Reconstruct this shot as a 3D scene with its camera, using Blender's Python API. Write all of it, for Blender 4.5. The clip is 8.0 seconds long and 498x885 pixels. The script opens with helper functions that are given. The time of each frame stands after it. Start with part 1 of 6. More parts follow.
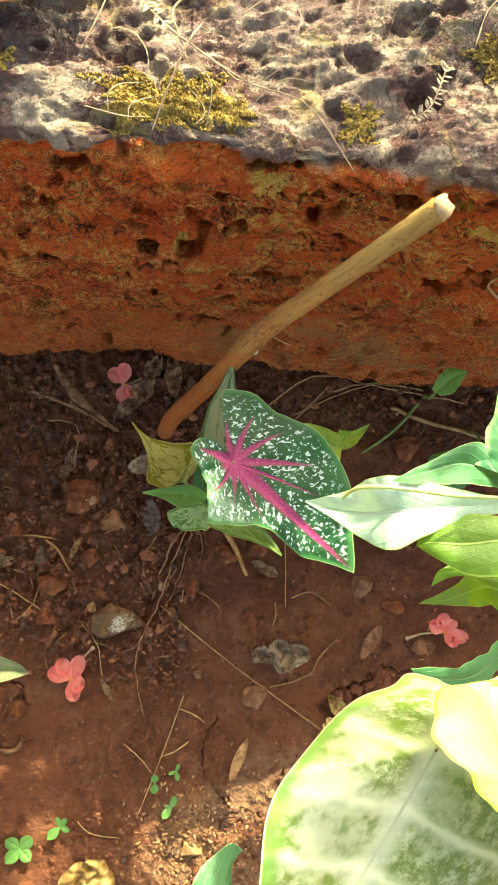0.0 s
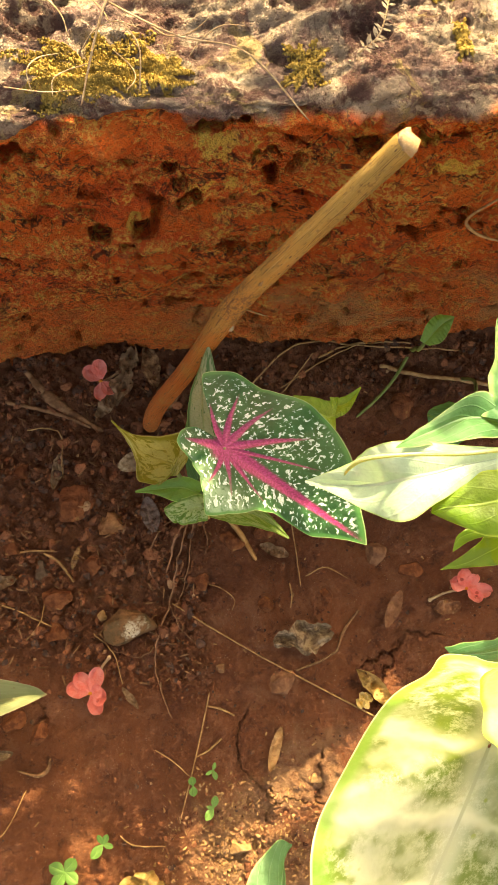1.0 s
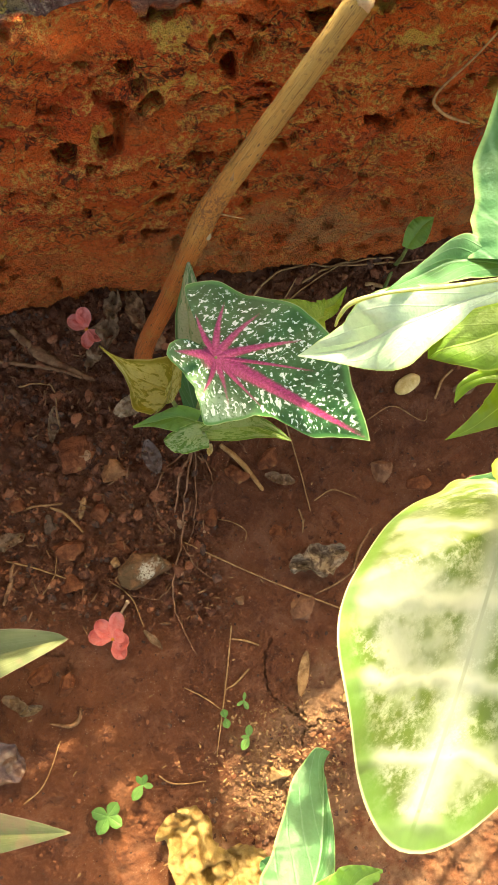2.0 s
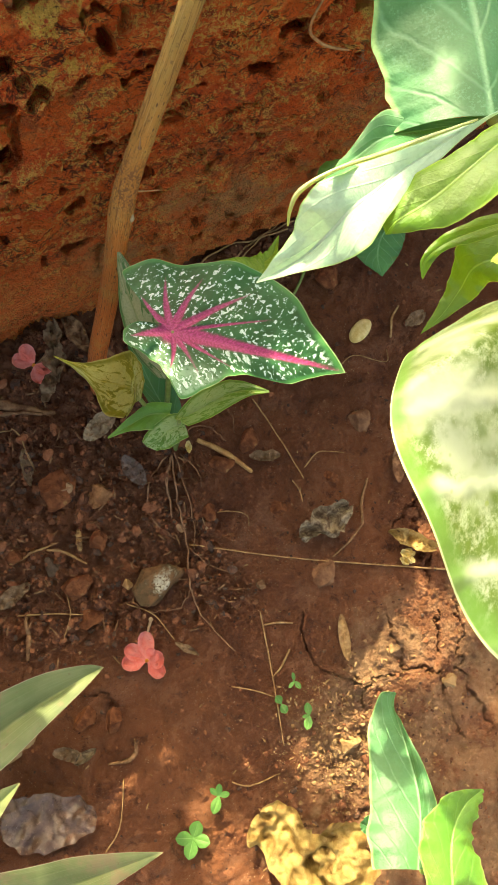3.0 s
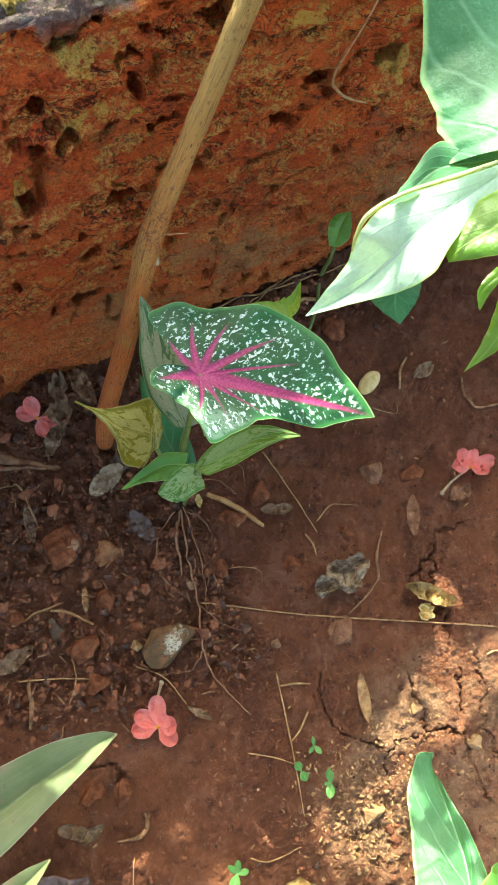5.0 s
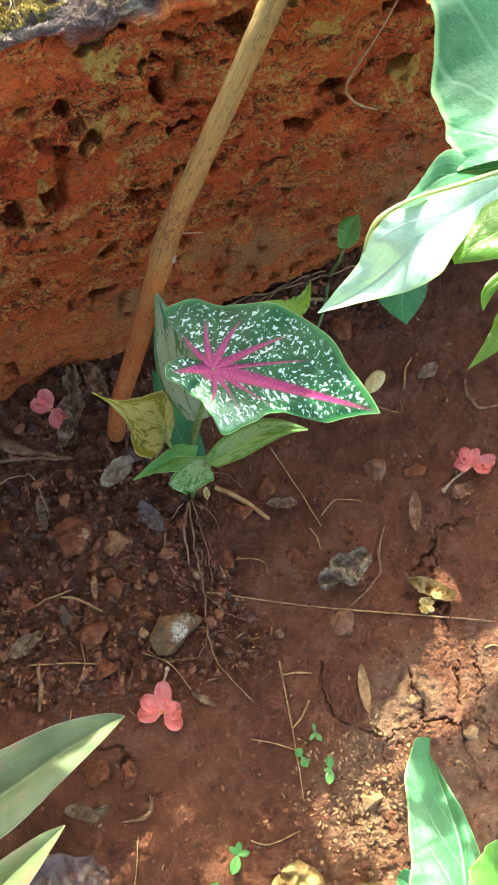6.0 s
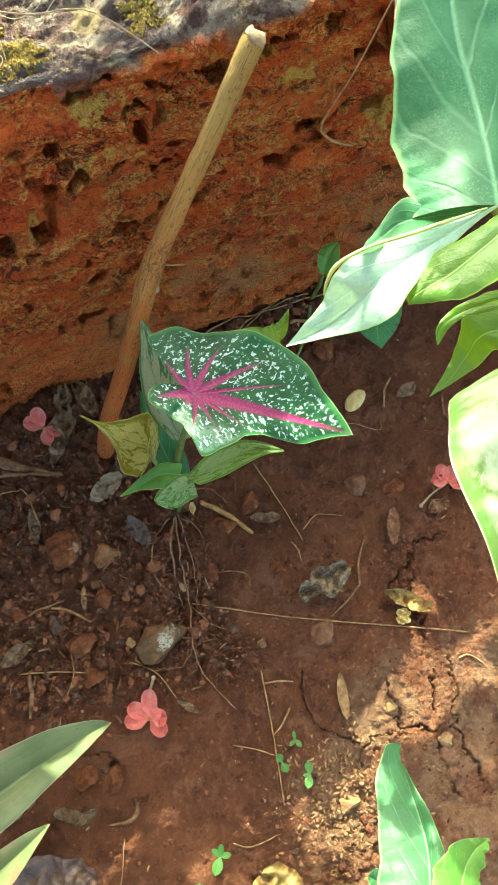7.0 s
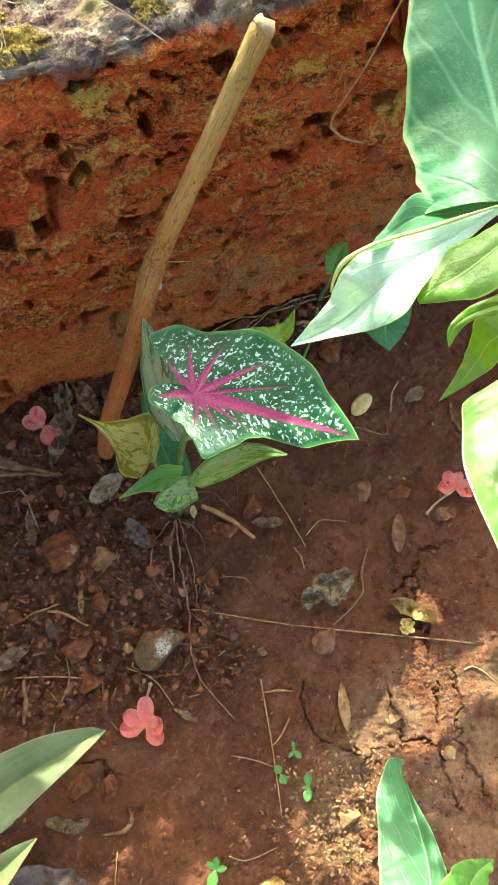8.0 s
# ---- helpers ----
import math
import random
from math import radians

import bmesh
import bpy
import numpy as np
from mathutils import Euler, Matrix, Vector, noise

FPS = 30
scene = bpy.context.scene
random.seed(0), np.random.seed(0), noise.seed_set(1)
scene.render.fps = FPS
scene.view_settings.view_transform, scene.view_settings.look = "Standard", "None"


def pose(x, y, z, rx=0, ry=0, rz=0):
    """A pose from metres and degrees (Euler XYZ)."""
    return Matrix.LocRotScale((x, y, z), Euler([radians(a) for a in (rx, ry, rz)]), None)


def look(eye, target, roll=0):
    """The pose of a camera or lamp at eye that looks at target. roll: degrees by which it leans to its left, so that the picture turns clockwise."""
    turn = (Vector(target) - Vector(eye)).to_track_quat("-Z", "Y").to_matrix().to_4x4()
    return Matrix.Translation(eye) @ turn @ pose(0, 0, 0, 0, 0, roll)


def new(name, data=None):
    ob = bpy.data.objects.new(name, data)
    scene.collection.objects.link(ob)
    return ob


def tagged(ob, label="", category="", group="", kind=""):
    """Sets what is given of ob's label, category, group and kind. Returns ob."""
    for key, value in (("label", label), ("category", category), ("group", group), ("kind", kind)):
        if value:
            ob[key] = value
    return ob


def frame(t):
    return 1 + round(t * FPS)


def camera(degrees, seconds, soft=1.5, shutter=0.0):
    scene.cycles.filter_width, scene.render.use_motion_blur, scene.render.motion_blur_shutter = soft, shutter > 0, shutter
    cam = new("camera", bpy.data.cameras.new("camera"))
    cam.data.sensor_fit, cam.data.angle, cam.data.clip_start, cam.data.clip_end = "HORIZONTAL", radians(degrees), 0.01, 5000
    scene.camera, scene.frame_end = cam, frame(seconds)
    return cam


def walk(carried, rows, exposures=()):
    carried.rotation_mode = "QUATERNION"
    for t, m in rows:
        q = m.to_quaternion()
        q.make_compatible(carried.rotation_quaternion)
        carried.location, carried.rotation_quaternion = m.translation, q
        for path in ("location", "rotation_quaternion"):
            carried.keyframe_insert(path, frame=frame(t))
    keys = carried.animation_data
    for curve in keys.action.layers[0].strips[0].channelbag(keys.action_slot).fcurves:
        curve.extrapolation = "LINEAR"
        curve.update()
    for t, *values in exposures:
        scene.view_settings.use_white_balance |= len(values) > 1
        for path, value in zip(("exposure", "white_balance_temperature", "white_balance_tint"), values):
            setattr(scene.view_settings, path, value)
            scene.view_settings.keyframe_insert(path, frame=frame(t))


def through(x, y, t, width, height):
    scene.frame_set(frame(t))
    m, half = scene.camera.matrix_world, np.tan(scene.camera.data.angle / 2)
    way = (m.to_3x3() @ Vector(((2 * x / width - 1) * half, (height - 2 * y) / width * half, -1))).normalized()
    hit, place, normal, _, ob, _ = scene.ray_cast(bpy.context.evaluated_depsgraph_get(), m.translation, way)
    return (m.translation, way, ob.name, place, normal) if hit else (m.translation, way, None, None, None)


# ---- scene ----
cam = camera(34.57, 8.0, soft=0.5)
PATH = [
(0, (0.0001, 0.0001, 0.6000), (0.0407, 0.1221, 0.0140), 22.40),
    (0.5, (0.0094, 0.0007, 0.6380), (0.0504, 0.1190, 0.0512), 22.55),
    (1, (0.0044, 0.0078, 0.5772), (0.0487, 0.1119, -0.0120), 18.67),
    (1.5, (0.0058, -0.0078, 0.5542), (0.0497, 0.0813, -0.0375), 16.04),
    (1.7, (0.0068, -0.0171, 0.5663), (0.0480, 0.0717, -0.0256), 15.28),
    (2.8, (-0.0208, -0.0533, 0.5629), (0.0411, 0.0584, -0.0233), 5.37),
    (3, (-0.0199, -0.0572, 0.5523), (0.0583, 0.0500, -0.0329), 8.69),
    (3.5, (-0.0265, -0.0598, 0.5419), (0.0746, 0.0572, -0.0378), 9.63),
    (4, (-0.0333, -0.0497, 0.5446), (0.0801, 0.0844, -0.0291), 11.33),
    (4.5, (-0.0454, -0.0496, 0.5351), (0.0732, 0.0892, -0.0365), 12.26),
    (5.8, (-0.0513, -0.0546, 0.5420), (0.0721, 0.0881, -0.0276), 13.60),
    (6, (-0.0563, -0.0557, 0.5478), (0.0642, 0.0862, -0.0226), 13.35),
    (6.5, (-0.0561, -0.0562, 0.5643), (0.0644, 0.0873, -0.0056), 13.07),
    (7, (-0.0494, -0.0600, 0.5719), (0.0750, 0.0862, 0.0034), 13.48),
    (7.5, (-0.0463, -0.0591, 0.5616), (0.0761, 0.0879, -0.0071), 13.33),
    (8, (-0.0457, -0.0579, 0.5605), (0.0761, 0.0922, -0.0075), 13.18),
]
walk(cam, [(t, look(eye, target, roll)) for t, eye, target, roll in PATH],
     [(0.0, 2.09, 8000, -5), (0.5, 1.97, 10500, 6), (1.0, 1.99, 11800, 8), (1.7, 2.01, 9700, 5), (3.5, 1.96, 8800, -7), (4.0, 2.04, 8450, -7), (4.5, 2.16, 7050, -9),
      (6.5, 2.2, 6150, -6), (7.0, 2.13, 6700, -16), (8.0, 2.13, 6650, -13)])

# ---- light: high sun from behind the stone bank, open sky ----
SUN_UP, SUN_SIDE = 43.0, 15.0
world = bpy.data.worlds.new("sky")
scene.world = world
world.use_nodes = True
wn = world.node_tree
wn.nodes.clear()
sky = wn.nodes.new("ShaderNodeTexSky")
sky.sky_type, sky.sun_disc = "NISHITA", False
sky.air_density, sky.dust_density, sky.ozone_density = 0.5, 4.5, 0.4
sky.sun_elevation, sky.sun_rotation = radians(SUN_UP), radians(SUN_SIDE)
bg = wn.nodes.new("ShaderNodeBackground")
bg.inputs[1].default_value = 0.185
wo = wn.nodes.new("ShaderNodeOutputWorld")
wn.links.new(sky.outputs[0], bg.inputs[0])
wn.links.new(bg.outputs[0], wo.inputs[0])
sun = new("sun", bpy.data.lights.new("sun", "SUN"))
sun.data.energy, sun.data.angle, sun.data.color = 3.8, radians(0.45), (1.0, 0.93, 0.80)
up, side = radians(SUN_UP), radians(SUN_SIDE)
sun.matrix_world = look((math.sin(side) * math.cos(up) * 5, math.cos(side) * math.cos(up) * 5, math.sin(up) * 5), (0, 0, 0))


# ---- node helpers ----
class Nodes:
    """A material under construction: n() adds a node, with inputs by name or number."""

    def __init__(self, name):
        self.m = bpy.data.materials.new(name)
        self.m.use_nodes = True
        self.t = self.m.node_tree
        self.t.nodes.clear()
        self.out = self.t.nodes.new("ShaderNodeOutputMaterial")

    def n(self, kind, inputs=None, **props):
        node = self.t.nodes.new("ShaderNode" + kind)
        for key, value in props.items():
            if key == "op":
                node.operation = value
            elif key == "attr":
                node.attribute_name = value
            elif key == "blend":
                node.data_type, node.blend_type = "RGBA", value
            elif key == "feature":
                node.feature = value
            elif key == "distance":
                node.distance = value
        for key, value in (inputs or {}).items():
            socket = node.inputs[key]
            if isinstance(value, bpy.types.NodeSocket):
                self.t.links.new(value, socket)
            else:
                socket.default_value = value
        return node

    def math(self, op, a, b=0.5, c=0.0):
        return self.n("Math", {0: a, 1: b, 2: c}, op=op).outputs[0]

    def mix(self, f, a, b, blend="MIX"):
        def col(v):
            return (*v, 1.0) if isinstance(v, tuple) and len(v) == 3 else v
        return self.n("Mix", {0: f, 6: col(a), 7: col(b)}, blend=blend).outputs[2]

    def step(self, v, lo, hi, a=0.0, b=1.0):
        node = self.n("MapRange", {0: v, 1: lo, 2: hi, 3: a, 4: b})
        node.interpolation_type = "SMOOTHSTEP"
        return node.outputs[0]

    def coord(self, which="Object", scale=(1, 1, 1)):
        node = self.n("TexCoord")
        return self.n("Mapping", {0: node.outputs[which], 3: scale}).outputs[0]

    def noise(self, at, scale, detail=4.0, rough=0.6, warp=0.0):
        return self.n("TexNoise", {"Vector": at, "Scale": scale, "Detail": detail, "Roughness": rough, "Distortion": warp}).outputs[0]

    def cells(self, at, scale, feature="F1"):
        return self.n("TexVoronoi", {"Vector": at, "Scale": scale}, feature=feature)

    def bump(self, height, strength, distance, normal=None):
        inputs = {"Height": height, "Strength": strength, "Distance": distance}
        if normal is not None:
            inputs["Normal"] = normal
        return self.n("Bump", inputs).outputs[0]

    def surface(self, color, rough=0.8, normal=None, spec=0.3, through=None, amount=0.0, metal=0.0):
        inputs = {"Base Color": (*color, 1.0) if isinstance(color, tuple) else color, "Roughness": rough, "Specular IOR Level": spec, "Metallic": metal}
        if normal is not None:
            inputs["Normal"] = normal
        bsdf = self.n("BsdfPrincipled", inputs).outputs[0]
        if through is not None:
            inputs = {0: (*through, 1.0) if isinstance(through, tuple) else through}
            if normal is not None:
                inputs["Normal"] = normal
            bsdf = self.n("MixShader", {0: amount, 1: bsdf, 2: self.n("BsdfTranslucent", inputs).outputs[0]}).outputs[0]
        self.t.links.new(bsdf, self.out.inputs[0])
        return self.m


# ---- materials ----
def soil_material():
    s = Nodes("red_soil")
    p = s.coord()
    big, mid, fine = s.noise(p, 14, 5), s.noise(p, 85, 6, 0.7, 0.4), s.noise(p, 480, 5, 0.75)
    c = s.mix(s.step(big, 0.35, 0.65), (0.195, 0.068, 0.031), (0.295, 0.105, 0.047))
    c = s.mix(s.step(s.noise(p, 38, 6, 0.7, 0.5), 0.50, 0.62, 0, 0.55), c, (0.35, 0.150, 0.084))
    c = s.mix(s.step(s.noise(p, 30, 6, 0.7, 0.6), 0.46, 0.36, 0, 0.6), c, (0.150, 0.047, 0.024))
    c = s.mix(s.step(mid, 0.45, 0.34, 0, 0.75), c, (0.105, 0.033, 0.018))
    c = s.mix(s.step(mid, 0.56, 0.68, 0, 0.55), c, (0.38, 0.160, 0.085))
    c = s.mix(s.step(fine, 0.42, 0.32, 0, 0.8), c, (0.095, 0.030, 0.017))
    c = s.mix(s.step(fine, 0.60, 0.70, 0, 0.6), c, (0.43, 0.200, 0.105))
    rot = s.n("Attribute", attr="humus").outputs["Fac"]
    c = s.mix(s.math("MULTIPLY", rot, s.step(mid, 0.34, 0.60, 0.50, 0.10)), c, (0.185, 0.078, 0.046))
    # tan for the sandy spill, and for sunlight painted on the open soil
    sand = s.n("Attribute", attr="sand").outputs["Fac"]
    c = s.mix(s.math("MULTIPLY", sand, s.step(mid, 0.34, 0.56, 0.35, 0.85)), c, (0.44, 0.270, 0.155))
    grit = s.cells(p, 420)
    c = s.mix(s.math("MULTIPLY", s.step(grit.outputs[0], 0.12, 0.2, 1, 0), s.step(s.noise(p, 60), 0.5, 0.62)), c, (0.46, 0.28, 0.18))
    nrm = s.bump(s.noise(p, 1400, 3, 0.7), 0.8, 0.0010, s.bump(fine, 1.0, 0.0042, s.bump(mid, 1.0, 0.0080)))
    return s.surface(c, 0.86, nrm, 0.26)


def crumb_material(name, single=False):
    s = Nodes(name)
    p = s.n("NewGeometry").outputs["Position"]
    rnd = s.n("ObjectInfo").outputs["Random"] if single else s.n("NewGeometry").outputs["Random Per Island"]
    c = s.mix(rnd, (0.080, 0.029, 0.017), (0.350, 0.130, 0.062))
    c = s.mix(s.step(rnd, 0.965, 0.99), c, (0.42, 0.25, 0.14))
    c = s.mix(s.step(s.math("FRACT", s.math("MULTIPLY", rnd, 37.0)), 0.72, 0.78), c, (0.090, 0.050, 0.036))
    c = s.mix(s.step(s.noise(p, 300), 0.45, 0.7, 0, 0.6), c, (0.33, 0.135, 0.068))
    return s.surface(c, 0.9, s.bump(s.noise(p, 900, 4, 0.7), 0.9, 0.0014), 0.2)


def laterite_material():
    s = Nodes("laterite")
    q = s.coord()
    bed = s.n("Mapping", {0: s.n("TexCoord").outputs["Object"], 2: (0, radians(-4), 0), 3: (1, 1, 3.0)}).outputs[0]
    loose = s.n("Mapping", {0: s.n("TexCoord").outputs["Object"], 2: (0, radians(-4), 0), 3: (1, 1, 1.7)}).outputs[0]
    big, mid = s.noise(bed, 17, 5, 0.6, 0.5), s.noise(bed, 48, 6, 0.68, 0.6)
    fine, grain = s.noise(loose, 230, 6, 0.75, 0.4), s.noise(q, 640, 4, 0.75)
    c = s.mix(s.step(big, 0.36, 0.62), (0.82, 0.120, 0.027), (0.97, 0.190, 0.036))
    c = s.mix(s.step(s.noise(loose, 34, 5, 0.65, 0.8), 0.56, 0.64, 0, 0.7), c, (0.52, 0.130, 0.044))
    c = s.mix(s.step(mid, 0.54, 0.66, 0, 0.75), c, (0.84, 0.250, 0.058))
    c = s.mix(s.step(mid, 0.43, 0.34, 0, 0.70), c, (0.27, 0.054, 0.019))
    # gold, sandy grains gathered in streaks along the bedding
    streak = s.math("MULTIPLY", s.step(s.noise(bed, 36, 5, 0.65, 0.7), 0.475, 0.55), s.step(s.noise(loose, 360, 5, 0.85), 0.48, 0.54))
    c = s.mix(s.math("MULTIPLY", streak, 0.9), c, (0.97, 0.56, 0.140))
    c = s.mix(s.step(fine, 0.43, 0.36, 0, 0.70), c, (0.150, 0.026, 0.010))
    c = s.mix(s.step(fine, 0.56, 0.63, 0, 0.65), c, (0.95, 0.38, 0.115))
    # thin dark lines painted as the shade inside bedding cracks
    for scale, reach in ((26, 0.016), (70, 0.018)):
        crack_shade = s.math("ABSOLUTE", s.math("SUBTRACT", s.noise(bed, scale, 4, 0.6, 0.5), 0.5))
        crack_shade = s.math("MULTIPLY", s.step(crack_shade, reach, 0.004), s.step(s.noise(loose, 40, 3), 0.44, 0.56))
        c = s.mix(s.math("MULTIPLY", crack_shade, 0.8), c, (0.070, 0.018, 0.009))
    spot = s.n("Attribute", attr="lichen").outputs["Fac"]
    c = s.mix(s.math("MULTIPLY", spot, s.step(s.noise(q, 420, 5, 0.8), 0.40, 0.50)), c, (0.96, 0.60, 0.130))
    dirt = s.n("Attribute", attr="splash").outputs["Fac"]
    c = s.mix(s.math("MULTIPLY", dirt, s.step(fine, 0.36, 0.6, 0.25, 0.75)), c, (0.88, 0.225, 0.058))
    c = s.mix(s.math("MULTIPLY", s.step(s.noise(loose, 15, 5, 0.65, 0.4), 0.44, 0.56), s.math("MULTIPLY", s.n("Attribute", attr="dust").outputs["Fac"], s.step(fine, 0.35, 0.55, 0.25, 0.75))), c, (0.62, 0.310, 0.120))
    # weathered crown: mauve-grey crust with cream and yellow lichen
    w = s.n("Attribute", attr="crown").outputs["Fac"]
    crust = s.mix(s.step(s.noise(q, 30, 5, 0.6), 0.4, 0.62), (0.175, 0.095, 0.080), (0.300, 0.205, 0.180))
    crust = s.mix(s.step(s.noise(q, 48, 6, 0.72, 0.5), 0.48, 0.56), crust, (0.44, 0.345, 0.265))
    crust = s.mix(s.step(s.noise(q, 34, 6, 0.7, 0.8), 0.55, 0.62, 0, 0.8), crust, (0.46, 0.350, 0.170))
    crust = s.mix(s.step(s.noise(q, 22, 6, 0.75, 0.8), 0.56, 0.62), crust, (0.56, 0.465, 0.355))
    crust = s.mix(s.step(s.noise(q, 70, 5, 0.68), 0.37, 0.31), crust, (0.19, 0.085, 0.058))
    crust = s.mix(s.step(grain, 0.42, 0.34, 0, 0.4), crust, (0.13, 0.080, 0.055))
    crust = s.mix(s.step(grain, 0.58, 0.68, 0, 0.6), crust, (0.54, 0.45, 0.31))
    c = s.mix(w, c, crust)
    c = s.mix(s.step(grain, 0.44, 0.36, 0, 0.55), c, s.mix(0.75, c, (0.06, 0.016, 0.008)))
    c = s.mix(s.math("MULTIPLY", s.step(grain, 0.57, 0.65, 0, 0.4), s.math("SUBTRACT", 1.0, w)), c, (0.95, 0.42, 0.13))
    nrm = s.bump(grain, 1.0, 0.0022, s.bump(fine, 1.0, 0.0090, s.bump(mid, 1.0, 0.012)))
    return s.surface(c, 0.88, nrm, 0.22)


def plain_material(name, a, b, scale=120, rough=0.8, bump=0.4, spec=0.25, through=None, amount=0.0, stretch=(1, 1, 1), dots=None):
    s = Nodes(name)
    p = s.coord("Object", stretch)
    n1, n2 = s.noise(p, scale, 5, 0.62, 0.2), s.noise(p, scale * 5, 4, 0.65)
    c = s.mix(s.step(n1, 0.34, 0.66), a, b)
    c = s.mix(s.step(n2, 0.58, 0.72, 0, 0.45), c, tuple(min(1, v * 1.5 + 0.02) for v in b))
    c = s.mix(s.step(n2, 0.42, 0.30, 0, 0.5), c, tuple(v * 0.55 for v in a))
    if dots:
        d = s.cells(p, scale * 1.1)
        c = s.mix(s.math("MULTIPLY", s.step(d.outputs[0], 0.16, 0.24, 1, 0), s.step(s.noise(p, scale * 0.6), 0.52, 0.58)), c, dots)
    return s.surface(c, rough, s.bump(n2, bump, 0.0008, s.bump(n1, bump, 0.002)), spec, through, amount)


def leaf_material(name, base, second, vein, through, amount=0.4, rough=0.38, ribs=8, spread=0.35, speckle=None, rim=None, patch=None, spec=0.4, ribbing=0.45, cover=0.49):
    """A leaf by its own coordinates: u runs from the base to the tip, v from margin to margin."""
    s = Nodes(name)
    uv = s.n("SeparateXYZ", {0: s.n("TexCoord").outputs["UV"]})
    u, v = uv.outputs[0], s.math("MULTIPLY", s.math("SUBTRACT", uv.outputs[1], 0.5), 2.0)
    av = s.math("ABSOLUTE", v)
    p = s.coord()
    soft = s.noise(p, 45, 4)
    wob = s.math("MULTIPLY", s.math("SUBTRACT", s.noise(p, 120, 3), 0.5), 0.16)
    c = s.mix(s.step(soft, 0.35, 0.65), base, second)
    lane = s.math("SUBTRACT", s.math("MULTIPLY", u, float(ribs)), s.math("MULTIPLY", av, spread * ribs))
    saw = s.math("ABSOLUTE", s.math("SUBTRACT", s.math("FRACT", s.math("ADD", lane, wob)), 0.5))
    lateral = s.step(saw, 0.0, 0.10, 1.0, 0.0)
    if patch:
        streak = s.n("CombineXYZ", {0: s.math("MULTIPLY", lane, 1.5), 1: s.math("MULTIPLY", v, 3.6), 2: soft})
        blot = s.noise(streak.outputs[0], 1.1, 4, 0.62, 1.1)
        c = s.mix(s.math("MULTIPLY", s.step(blot, cover, cover + 0.035), s.step(av, 0.90, 0.74)), c, patch)
    if speckle:
        c = s.mix(s.math("MULTIPLY", s.step(s.noise(p, 900, 3, 0.7), 0.50, 0.62), s.math("MULTIPLY", s.step(s.noise(p, 60, 4), 0.38, 0.56), s.step(saw, 0.10, 0.26))), c, speckle)
    c = s.mix(s.math("MULTIPLY", lateral, ribbing), c, vein)
    c = s.mix(s.step(av, 0.015, 0.06, 0.8, 0.0), c, vein)
    if rim:
        c = s.mix(s.step(av, 0.93, 0.985, 0.0, 0.9), c, rim)
    grain = s.noise(p, 700, 3)
    c = s.mix(s.step(grain, 0.4, 0.7, 0.0, 0.25), c, tuple(x * 0.6 for x in base))
    height = s.math("ADD", s.math("MULTIPLY", lateral, -1.3 * ribbing), s.math("MULTIPLY", s.step(av, 0.0, 0.06, 1, 0), -0.8))
    nrm = s.bump(grain, 0.2, 0.0006, s.bump(height, 0.4, 0.0010, s.bump(s.noise(p, 70, 4), 0.3, 0.004)))
    thr = s.mix(0.5, (*through, 1.0), c, "MULTIPLY")
    thr = s.mix(0.45, (*through, 1.0), thr)
    return s.surface(c, rough, nrm, spec, thr, amount)


